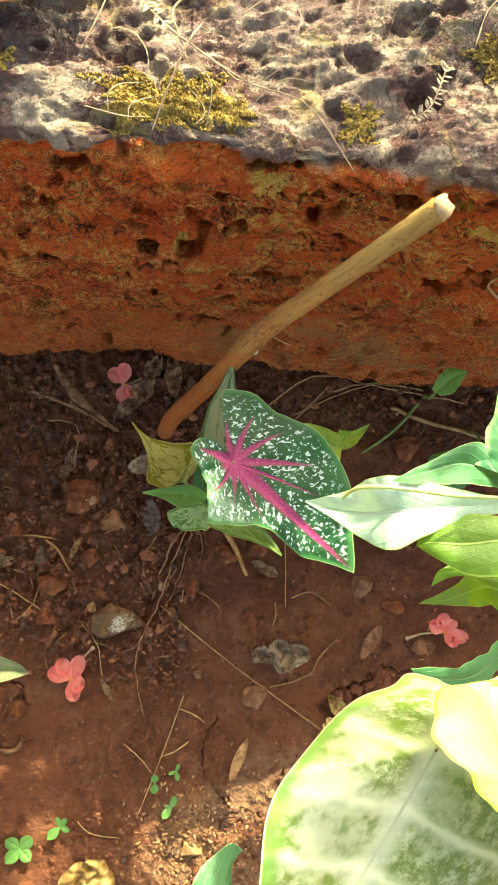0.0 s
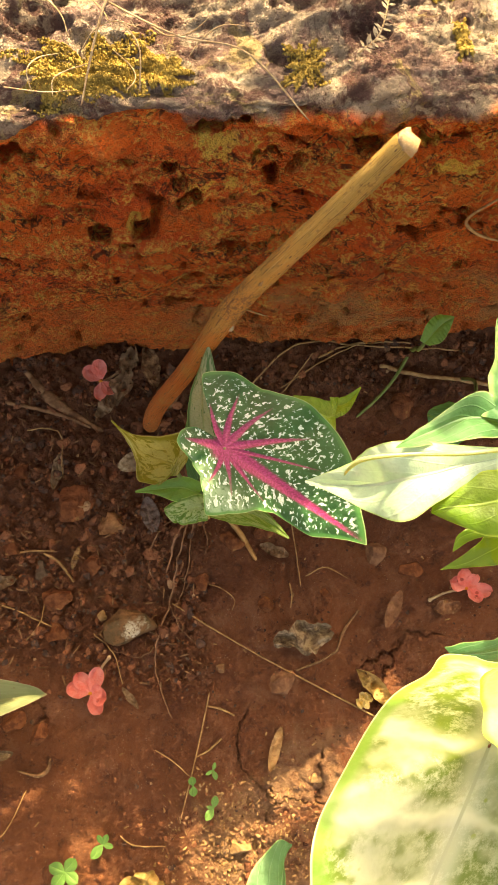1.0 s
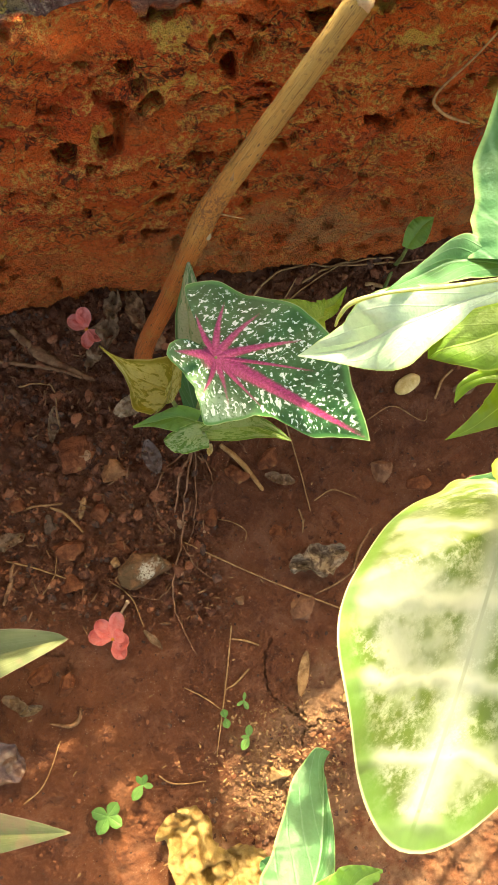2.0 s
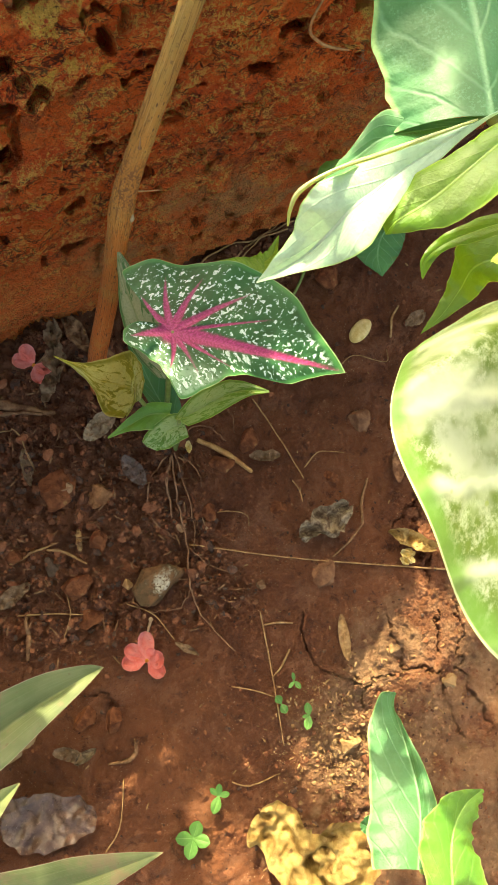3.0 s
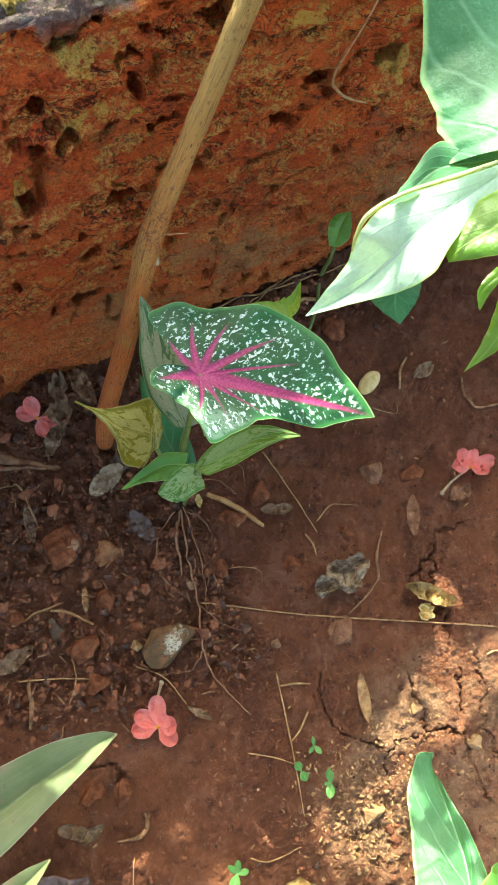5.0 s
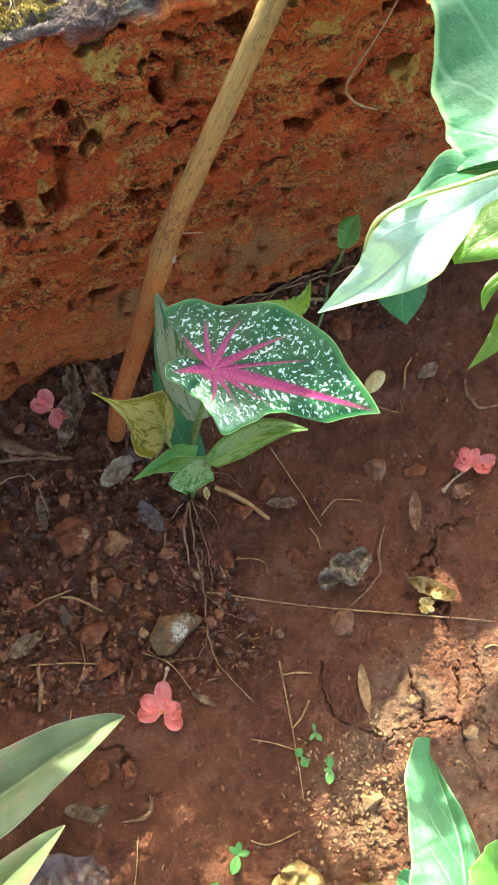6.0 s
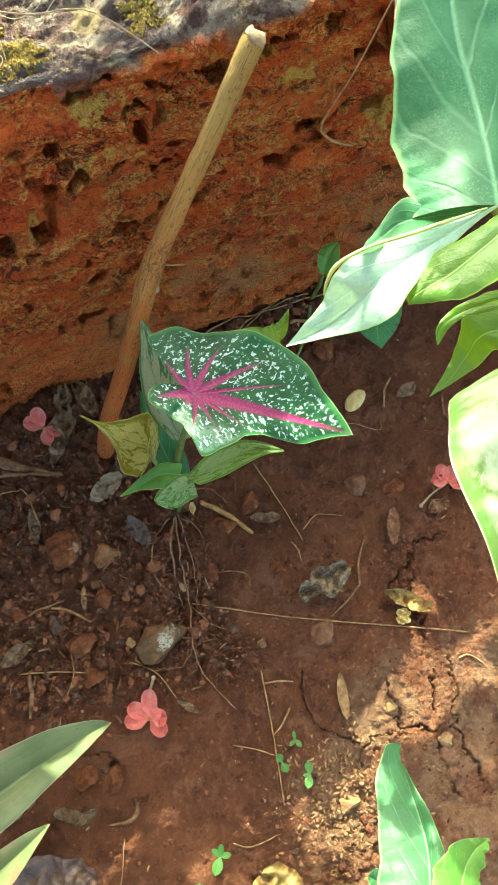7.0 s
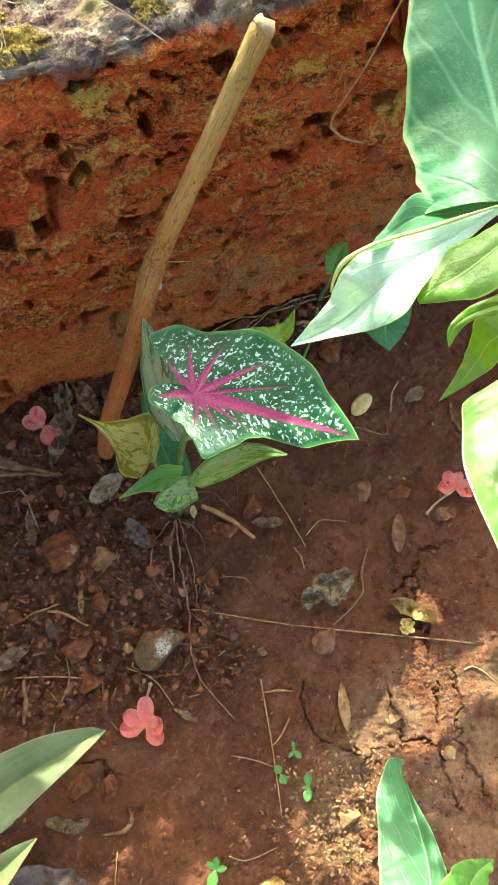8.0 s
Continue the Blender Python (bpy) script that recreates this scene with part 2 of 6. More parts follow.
def broad_material():
    """The wide cream leaf: green margin, pale broad veins, green mottling between them."""
    s = Nodes("broad_cream_leaf")
    uv = s.n("SeparateXYZ", {0: s.n("TexCoord").outputs["UV"]})
    u, v = uv.outputs[0], s.math("MULTIPLY", s.math("SUBTRACT", uv.outputs[1], 0.5), 2.0)
    av = s.math("ABSOLUTE", v)
    edge = s.n("Attribute", attr="edge").outputs["Fac"]
    p = s.coord()
    wob = s.math("MULTIPLY", s.math("SUBTRACT", s.noise(p, 60, 3), 0.5), 0.6)
    lane = s.math("ADD", s.math("SUBTRACT", s.math("MULTIPLY", u, 9.0), s.math("MULTIPLY", av, 0.4)), wob)
    saw = s.math("MULTIPLY", s.math("ABSOLUTE", s.math("SUBTRACT", s.math("FRACT", lane), 0.5)), 2.0)
    band = s.step(saw, 0.08, 0.42)
    c = s.mix(s.step(s.noise(p, 40, 3), 0.35, 0.65), (0.285, 0.345, 0.180), (0.38, 0.430, 0.280))
    mottle = s.math("MULTIPLY", s.step(s.noise(p, 240, 5, 0.8), 0.34, 0.56), s.step(s.noise(p, 48, 4, 0.6), 0.34, 0.52))
    c = s.mix(s.math("MULTIPLY", s.math("MULTIPLY", mottle, band), 1.0), c, (0.09, 0.15, 0.02))
    c = s.mix(s.step(saw, 0.20, 0.02, 0.0, 0.75), c, (0.50, 0.56, 0.36))
    c = s.mix(s.step(av, 0.10, 0.02, 0.0, 0.6), c, (0.52, 0.58, 0.44))
    c = s.mix(s.step(av, 0.010, 0.004), c, (0.33, 0.38, 0.26))
    c = s.mix(s.step(s.math("ADD", edge, s.math("MULTIPLY", wob, 0.12)), 0.86, 0.95, 0.0, 0.9), c, (0.12, 0.25, 0.040))
    c = s.mix(s.step(edge, 0.985, 0.995, 0.0, 0.8), c, (0.60, 0.70, 0.36))
    fleck = s.cells(p, 160)
    c = s.mix(s.math("MULTIPLY", s.step(fleck.outputs[0], 0.14, 0.08), s.step(s.noise(p, 30), 0.5, 0.6)), c, (0.22, 0.30, 0.07))
    height = s.math("ADD", s.math("MULTIPLY", s.step(saw, 0.0, 0.3, 1, 0), -0.7), s.math("MULTIPLY", s.step(av, 0.0, 0.03, 1, 0), -1.0))
    nrm = s.bump(s.noise(p, 800, 3), 0.12, 0.0005, s.bump(height, 0.22, 0.0010, s.bump(s.noise(p, 60, 2), 0.4, 0.004)))
    thr = s.mix(0.6, (0.50, 0.62, 0.26, 1.0), c)
    return s.surface(c, 0.42, nrm, 0.40, thr, 0.15)


def caladium_material():
    s = Nodes("caladium_leaf")
    p = s.coord()
    vein = s.n("Attribute", attr="vein").outputs["Fac"]
    edge = s.n("Attribute", attr="edge").outputs["Fac"]
    lu, lv = s.n("Attribute", attr="along").outputs["Fac"], s.n("Attribute", attr="across").outputs["Fac"]
    av = s.math("ABSOLUTE", lv)
    # flecks drawn out along the side veins, which run towards the tip on both halves
    lane = s.n("CombineXYZ", {0: s.math("MULTIPLY", s.math("ADD", lu, av), 0.115), 1: s.math("MULTIPLY", s.math("SUBTRACT", lu, av), 0.165), 2: s.math("MULTIPLY", s.math("SIGN", lv), 3.0)}).outputs[0]
    c = s.mix(s.step(s.noise(p, 50, 3), 0.35, 0.65), (0.008, 0.058, 0.018), (0.017, 0.100, 0.033))
    c = s.mix(s.step(s.noise(lane, 0.55, 3), 0.52, 0.68, 0, 0.5), c, (0.035, 0.160, 0.062))
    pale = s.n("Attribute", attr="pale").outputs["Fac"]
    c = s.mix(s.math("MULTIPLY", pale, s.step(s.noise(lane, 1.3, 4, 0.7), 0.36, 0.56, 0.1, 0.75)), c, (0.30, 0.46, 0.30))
    blot = s.noise(lane, 2.0, 2.5, 0.62, 0.4)
    lim = s.step(s.noise(p, 70, 2), 0.3, 0.7, 0.605, 0.535)
    white = s.step(s.math("SUBTRACT", blot, lim), 0.0, 0.022)
    keep = s.math("MULTIPLY", s.step(edge, 0.965, 0.88), s.step(vein, 0.50, 0.16))
    white = s.math("MULTIPLY", white, keep)
    c = s.mix(s.math("MULTIPLY", s.step(s.math("SUBTRACT", blot, lim), -0.05, 0.0, 0, 0.45), keep), c, (0.13, 0.33, 0.17))
    c = s.mix(white, c, s.mix(s.step(s.noise(p, 900, 3), 0.4, 0.6), (0.52, 0.68, 0.56), (0.76, 0.86, 0.78)))
    c = s.mix(s.step(edge, 0.93, 0.975), c, (0.045, 0.19, 0.05))
    c = s.mix(s.step(edge, 0.986, 0.996), c, (0.30, 0.42, 0.17))
    pink = s.mix(s.step(s.noise(lane, 4.0, 4, 0.7), 0.40, 0.62), (0.27, 0.018, 0.100), (0.46, 0.060, 0.200))
    pink = s.mix(s.step(vein, 0.86, 1.0, 0, 0.12), pink, (0.58, 0.14, 0.30))
    fray = s.math("MULTIPLY", s.math("SUBTRACT", s.noise(lane, 5.0, 4, 0.75), 0.5), 0.70)
    c = s.mix(s.step(s.math("ADD", vein, fray), 0.16, 0.62), c, pink)
    grain = s.noise(p, 900, 3)
    ribs = s.math("ABSOLUTE", s.math("SUBTRACT", s.math("FRACT", s.math("MULTIPLY", s.math("SUBTRACT", lu, av), 0.085)), 0.5))
    nrm = s.bump(vein, -0.35, 0.0016, s.bump(ribs, 0.25, 0.0012, s.bump(grain, 0.14, 0.0005, s.bump(s.noise(p, 110, 3), 0.4, 0.0026))))
    thr = s.mix(0.5, (0.35, 0.55, 0.08, 1.0), c)
    return s.surface(c, 0.42, nrm, 0.34, thr, 0.25)


def blade_material():
    """A strap leaf: fine lines along its length, purplish-brown bruises, a pale margin."""
    s = Nodes("blade_leaf")
    uv = s.n("SeparateXYZ", {0: s.n("TexCoord").outputs["UV"]})
    u, v = uv.outputs[0], uv.outputs[1]
    av = s.math("ABSOLUTE", s.math("MULTIPLY", s.math("SUBTRACT", v, 0.5), 2.0))
    p = s.coord()
    lane = s.n("CombineXYZ", {0: s.math("MULTIPLY", u, 2.5), 1: s.math("MULTIPLY", v, 34.0), 2: 0.0}).outputs[0]
    line = s.noise(lane, 1.3, 4, 0.6)
    c = s.mix(s.step(s.noise(p, 40, 4), 0.35, 0.65), (0.100, 0.135, 0.050), (0.175, 0.205, 0.088))
    c = s.mix(s.step(line, 0.50, 0.68, 0, 0.6), c, (0.24, 0.29, 0.145))
    c = s.mix(s.step(line, 0.46, 0.32, 0, 0.6), c, (0.085, 0.145, 0.050))
    c = s.mix(s.step(s.noise(p, 55, 5, 0.65), 0.53, 0.64, 0, 0.75), c, (0.23, 0.150, 0.095))
    c = s.mix(s.step(s.noise(p, 300, 3), 0.66, 0.72, 0, 0.8), c, (0.14, 0.08, 0.045))
    c = s.mix(s.step(av, 0.965, 0.99, 0, 0.8), c, (0.44, 0.38, 0.25))
    c = s.mix(s.step(u, 0.95, 1.0, 0, 0.7), c, (0.32, 0.22, 0.12))
    nrm = s.bump(line, 0.35, 0.0010, s.bump(s.noise(p, 60, 2), 0.3, 0.003))
    return s.surface(c, 0.42, nrm, 0.45, (0.42, 0.52, 0.12), 0.25)


def stick_material():
    """Fibrous dry bark: streaks run along the stem, u from foot to tip and v around."""
    s = Nodes("dry_stem")
    uv = s.n("SeparateXYZ", {0: s.n("TexCoord").outputs["UV"]})
    u, v = uv.outputs[0], uv.outputs[1]
    lane = s.n("CombineXYZ", {0: s.math("MULTIPLY", u, 9.0), 1: s.math("MULTIPLY", v, 42.0), 2: 0.0}).outputs[0]
    fibre, grain = s.noise(lane, 1.6, 6, 0.7, 0.2), s.noise(s.coord(), 420, 4, 0.7)
    patch = s.noise(s.coord(), 55, 5, 0.65)
    rise = s.math("ADD", u, s.math("MULTIPLY", s.math("SUBTRACT", patch, 0.5), 0.5))
    c = s.mix(s.step(rise, 0.20, 0.62), (0.74, 0.205, 0.046), (0.70, 0.310, 0.072))
    c = s.mix(s.step(rise, 0.58, 0.90), c, (0.62, 0.390, 0.110))
    c = s.mix(s.step(patch, 0.54, 0.66, 0, 0.25), c, (0.64, 0.42, 0.120))
    c = s.mix(s.step(fibre, 0.54, 0.70, 0, 0.7), c, (0.80, 0.570, 0.250))
    c = s.mix(s.step(fibre, 0.46, 0.36, 0, 0.85), c, (0.17, 0.062, 0.022))
    fleck = s.n("CombineXYZ", {0: s.math("MULTIPLY", u, 60.0), 1: s.math("MULTIPLY", v, 15.0), 2: 0.0}).outputs[0]
    d = s.cells(fleck, 1.0)
    c = s.mix(s.math("MULTIPLY", s.step(d.outputs[0], 0.13, 0.24, 0.85, 0), s.step(s.noise(lane, 0.7, 3), 0.46, 0.56)), c, (0.10, 0.045, 0.022))
    knot = s.math("MULTIPLY", s.step(u, 0.50, 0.56), s.step(u, 0.68, 0.62))
    c = s.mix(s.math("MULTIPLY", knot, s.step(grain, 0.48, 0.58, 0, 0.8)), c, (0.26, 0.105, 0.045))
    c = s.mix(s.step(grain, 0.44, 0.34, 0, 0.5), c, (0.20, 0.085, 0.033))
    nrm = s.bump(grain, 0.5, 0.0010, s.bump(fibre, 1.0, 0.0030))
    return s.surface(c, 0.6, nrm, 0.35)


def crusted_material():
    """Olive-brown stone with a whitish crust over the middle of its top."""
    s = Nodes("crusted_stone")
    p = s.coord()
    n1, n2 = s.noise(p, 90, 5, 0.65), s.noise(p, 600, 4, 0.75)
    c = s.mix(s.step(n1, 0.36, 0.62), (0.120, 0.072, 0.034), (0.235, 0.115, 0.052))
    c = s.mix(s.step(n2, 0.45, 0.34, 0, 0.6), c, (0.060, 0.030, 0.016))
    far = s.n("VectorMath", {0: p, 1: (0.004, -0.002, 0.008)}, op="DISTANCE").outputs["Value"]
    spot = s.step(s.math("ADD", far, s.math("MULTIPLY", s.math("SUBTRACT", n1, 0.5), 0.030)), 0.009, 0.003)
    c = s.mix(s.math("MULTIPLY", spot, s.step(n2, 0.38, 0.52)), c, (0.54, 0.46, 0.33))
    return s.surface(c, 0.92, s.bump(n2, 0.8, 0.0012, s.bump(n1, 0.8, 0.003)), 0.15)


SOIL, CRUMB, CLOD, LATERITE = soil_material(), crumb_material("soil_crumb"), crumb_material("soil_clod", True), laterite_material()
STONE = plain_material("ironstone", (0.110, 0.036, 0.017), (0.240, 0.086, 0.038), 120, 0.95, 0.9, 0.08, dots=(0.28, 0.135, 0.058))
TAN_STONE = crusted_material()
ROCK = plain_material("tan_rock", (0.19, 0.075, 0.032), (0.40, 0.190, 0.085), 110, 0.95, 0.9, 0.12)
WET_LEAF = plain_material("wet_dead_leaf", (0.085, 0.042, 0.028), (0.19, 0.105, 0.075), 70, 0.24, 0.9, 0.6)
GRIT = plain_material("sandy_grit", (0.24, 0.115, 0.048), (0.42, 0.25, 0.125), 160, 0.92, 0.8)
GREY_STONE = plain_material("grey_stone", (0.070, 0.042, 0.026), (0.145, 0.092, 0.060), 140, 0.85, 0.5, 0.15)
SLAB = plain_material("sandy_slab", (0.32, 0.17, 0.070), (0.46, 0.29, 0.14), 60, 0.85, 0.7)
STICK = stick_material()
PITH = plain_material("broken_pith", (0.34, 0.23, 0.12), (0.48, 0.36, 0.21), 200)
STRAW = plain_material("straw", (0.28, 0.140, 0.058), (0.45, 0.270, 0.120), 200, 0.75)
TAN_STRAW = plain_material("orange_straw", (0.36, 0.165, 0.055), (0.56, 0.32, 0.125), 160, 0.7, 0.6, stretch=(1, 1, 1))
SLATE_LEAF = plain_material("slate_leaf", (0.110, 0.070, 0.056), (0.185, 0.130, 0.108), 110, 0.75, 0.5, 0.2)
OVAL_LEAF = plain_material("bleached_oval_leaf", (0.215, 0.145, 0.088), (0.37, 0.270, 0.170), 90, 0.8, 0.5, 0.15)
ROOT = plain_material("root", (0.20, 0.090, 0.046), (0.34, 0.175, 0.095), 220)
PALE_ROOT = plain_material("bleached_root", (0.30, 0.205, 0.115), (0.46, 0.345, 0.21), 220)
BARK = plain_material("bark_litter", (0.130, 0.060, 0.030), (0.310, 0.165, 0.085), 150, 0.9, 0.5, 0.12)
DRY_LEAF = plain_material("dry_leaf", (0.165, 0.088, 0.046), (0.34, 0.215, 0.125), 120, 0.8, 0.6, 0.25, (0.4, 0.28, 0.16), 0.15)
GREY_LEAF = plain_material("withered_leaf", (0.15, 0.090, 0.052), (0.42, 0.305, 0.190), 230, 0.8, 0.9, 0.15)
TAN_LEAF = plain_material("tan_leaf", (0.30, 0.165, 0.050), (0.52, 0.36, 0.140), 150, 0.7, 0.8, 0.3, (0.5, 0.36, 0.12), 0.15, dots=(0.12, 0.06, 0.025))
YELLOW_LEAF = plain_material("rotting_leaf", (0.20, 0.105, 0.030), (0.50, 0.350, 0.125), 85, 0.6, 0.9, 0.35, (0.6, 0.42, 0.1), 0.2, dots=(0.10, 0.05, 0.022))
SEED = plain_material("cream_petal", (0.58, 0.40, 0.13), (0.72, 0.56, 0.26), 160, 0.6, 0.3)
MOSS = plain_material("moss", (0.15, 0.095, 0.020), (0.40, 0.290, 0.080), 420, 0.9)
PETAL = plain_material("petal", (0.86, 0.190, 0.150), (0.92, 0.350, 0.310), 130, 0.5, 0.5, 0.3, (0.95, 0.26, 0.15), 0.35, dots=(0.26, 0.03, 0.03))
FLOWER_EYE = plain_material("flower_eye", (0.75, 0.22, 0.03), (0.80, 0.34, 0.05), 300, 0.6)
STALK = plain_material("green_stalk", (0.13, 0.20, 0.045), (0.24, 0.30, 0.09), 150, 0.5, 0.2, 0.4, (0.4, 0.5, 0.1), 0.15)
FLOWER_STALK = plain_material("flower_stalk", (0.40, 0.24, 0.14), (0.52, 0.38, 0.22), 200, 0.6)
SPROUT = leaf_material("sprout_leaf", (0.085, 0.23, 0.045), (0.15, 0.31, 0.075), (0.28, 0.46, 0.14), (0.40, 0.62, 0.1), 0.26, 0.4, 4, ribbing=0.15)
HERO = caladium_material()
STRIPED = leaf_material("striped_leaf", (0.060, 0.185, 0.022), (0.105, 0.255, 0.034), (0.34, 0.45, 0.15), (0.45, 0.70, 0.05), 0.32, 0.42, 5, 0.3, patch=(0.36, 0.47, 0.19), cover=0.45, rim=(0.40, 0.50, 0.14), ribbing=0.2)
OLIVE = leaf_material("olive_leaf", (0.135, 0.140, 0.008), (0.200, 0.190, 0.012), (0.40, 0.34, 0.07), (0.52, 0.48, 0.03), 0.34, 0.42, 4, 0.3, patch=(0.46, 0.43, 0.13), cover=0.47, rim=(0.48, 0.44, 0.16), ribbing=0.2)
LIME = leaf_material("lime_leaf", (0.115, 0.25, 0.022), (0.19, 0.34, 0.032), (0.32, 0.42, 0.09), (0.55, 0.72, 0.05), 0.36, 0.42, 5, 0.3, patch=(0.24, 0.36, 0.05))
GREEN = leaf_material("green_leaf", (0.030, 0.135, 0.046), (0.062, 0.200, 0.076), (0.20, 0.38, 0.20), (0.42, 0.72, 0.16), 0.24, 0.46, 6, 0.45, rim=(0.30, 0.48, 0.16), spec=0.38, ribbing=0.30)
FRESH = leaf_material("fresh_leaf", (0.095, 0.26, 0.035), (0.155, 0.36, 0.055), (0.30, 0.48, 0.14), (0.50, 0.78, 0.06), 0.36, 0.38, 6, 0.4, rim=(0.38, 0.52, 0.14), ribbing=0.18, spec=0.6)
DARK_GREEN = leaf_material("dark_leaf", (0.038, 0.165, 0.050), (0.065, 0.225, 0.070), (0.16, 0.34, 0.14), (0.3, 0.55, 0.08), 0.28, 0.40, 6)
# PALE: sun glare on a green leaf, put into its base colour
PALE = leaf_material("sun_paled_leaf", (0.34, 0.52, 0.36), (0.46, 0.62, 0.46), (0.58, 0.70, 0.52), (0.52, 0.76, 0.36), 0.22, 0.40, 5, 0.4, rim=(0.38, 0.58, 0.16), spec=0.7, ribbing=0.16)
DARK_STRIPED = leaf_material("dark_striped_leaf", (0.028, 0.115, 0.030), (0.045, 0.150, 0.040), (0.24, 0.30, 0.12), (0.3, 0.5, 0.08), 0.25, 0.42, 4, 0.3, patch=(0.34, 0.36, 0.19), rim=(0.26, 0.36, 0.14), ribbing=0.06, cover=0.42)
MUDDY = plain_material("muddy_leaf", (0.150, 0.060, 0.028), (0.27, 0.130, 0.066), 110, 0.85, 0.8)
BROAD = broad_material()
PLAIN_LIME = leaf_material("plain_lime_leaf", (0.070, 0.175, 0.010), (0.115, 0.240, 0.016), (0.30, 0.48, 0.09), (0.48, 0.76, 0.03), 0.34, 0.38, 6, 0.4, rim=(0.36, 0.50, 0.08), ribbing=0.08, spec=0.6)
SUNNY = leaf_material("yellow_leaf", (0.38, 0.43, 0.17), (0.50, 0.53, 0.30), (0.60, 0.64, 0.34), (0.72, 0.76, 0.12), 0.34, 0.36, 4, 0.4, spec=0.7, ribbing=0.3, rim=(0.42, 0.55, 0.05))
UPRIGHT = leaf_material("upright_leaf", (0.020, 0.112, 0.040), (0.044, 0.165, 0.066), (0.16, 0.33, 0.18), (0.36, 0.64, 0.16), 0.22, 0.48, 5, 0.40, speckle=(0.062, 0.200, 0.092), rim=(0.24, 0.42, 0.15), spec=0.32, ribbing=0.35)
BLADE = blade_material()


# ---- shape helpers ----
def grid_noise(x, y, seed):
    ix, iy = np.floor(x).astype(np.int64), np.floor(y).astype(np.int64)
    fx, fy = x - ix, y - iy
    fx, fy = fx * fx * (3 - 2 * fx), fy * fy * (3 - 2 * fy)
    a, b, c, d = (scatter(ix + i, iy + j, seed) for j in (0, 1) for i in (0, 1))
    return (a * (1 - fx) + b * fx) * (1 - fy) + (c * (1 - fx) + d * fx) * fy - 0.5


def scatter(ix, iy, seed):
    n = (ix * 374761393 + iy * 668265263 + seed * 974634777) & 0xFFFFFFFF
    n = ((n ^ (n >> 13)) * 1274126177) & 0xFFFFFFFF
    n = ((n ^ (n >> 15)) * 668265263) & 0xFFFFFFFF
    return ((n ^ (n >> 16)) & 0xFFFFFF) / 0xFFFFFF


def fbm(x, y, seed, octaves=4, gain=0.5):
    total, amp = 0.0, 1.0
    for k in range(octaves):
        total = total + amp * grid_noise(x * 2**k + 17.3 * k, y * 2**k - 9.1 * k, seed + k)
        amp *= gain
    return total


def cells(x, y, seed):
    """Distance to the nearest scattered centre, and that cell's random number."""
    ix, iy = np.floor(x).astype(np.int64), np.floor(y).astype(np.int64)
    best, who = np.full(x.shape, 9.0), np.zeros(x.shape)
    for i in (-1, 0, 1):
        for j in (-1, 0, 1):
            cx, cy = ix + i, iy + j
            d = np.hypot(cx + scatter(cx, cy, seed) - x, cy + scatter(cx, cy, seed + 7) - y)
            near = d < best
            best, who = np.where(near, d, best), np.where(near, scatter(cx, cy, seed + 13), who)
    return best, who


def smooth(v, lo, hi):
    t = np.clip((v - lo) / (hi - lo), 0, 1)
    return t * t * (3 - 2 * t)


def sheet(name, rows, material, attrs=None, uv=False, closed=False):
    """An object from a grid of points (n, m, 3); attrs are per-point numbers."""
    n, m = rows.shape[:2]
    mesh = bpy.data.meshes.new(name)
    i = np.arange(n * m).reshape(n, m)
    if closed:
        i = np.concatenate([i, i[:, :1]], 1)
    quads = np.stack([i[:-1, :-1], i[:-1, 1:], i[1:, 1:], i[1:, :-1]], -1).reshape(-1, 4)
    mesh.vertices.add(n * m)
    mesh.vertices.foreach_set("co", rows.reshape(-1).astype(np.float32))
    mesh.loops.add(quads.size)
    mesh.loops.foreach_set("vertex_index", quads.reshape(-1).astype(np.int32))
    mesh.polygons.add(len(quads))
    mesh.polygons.foreach_set("loop_start", np.arange(0, quads.size, 4, dtype=np.int32))
    mesh.update(calc_edges=True)
    mesh.polygons.foreach_set("use_smooth", np.ones(len(quads), bool))
    for key, values in (attrs or {}).items():
        mesh.attributes.new(key, "FLOAT", "POINT").data.foreach_set("value", np.asarray(values, np.float32).reshape(-1))
    if uv:
        wide = m + 1 if closed else m
        uu, vv = np.meshgrid(np.linspace(0, 1, n), np.linspace(0, 1, wide), indexing="ij")
        j = np.arange(n * wide).reshape(n, wide)
        own = np.stack([j[:-1, :-1], j[:-1, 1:], j[1:, 1:], j[1:, :-1]], -1).reshape(-1)
        st = np.stack([uu, vv], -1).reshape(-1, 2)[own]
        mesh.uv_layers.new(name="UVMap").data.foreach_set("uv", st.reshape(-1).astype(np.float32))
    mesh.materials.append(material)
    mesh.validate()
    return new(name, mesh)


def part(name, bm, material, parent=None, label="", round_=True):
    mesh = bpy.data.meshes.new(name)
    bm.to_mesh(mesh)
    bm.free()
    mesh.polygons.foreach_set("use_smooth", np.full(len(mesh.polygons), round_))
    mesh.materials.append(material)
    ob = new(name, mesh)
    ob.parent = parent
    return tagged(ob, label)


def thing(name, at, label, category, group=""):
    ob = new(name)
    ob.location = at
    ob.empty_display_size = 0.01
    return tagged(ob, label, category, group)


def under(ob, parent):
    """Make ob a part of parent without moving it."""
    ob.parent = parent
    ob.matrix_parent_inverse = Matrix.Translation(parent.location).inverted()
    return ob


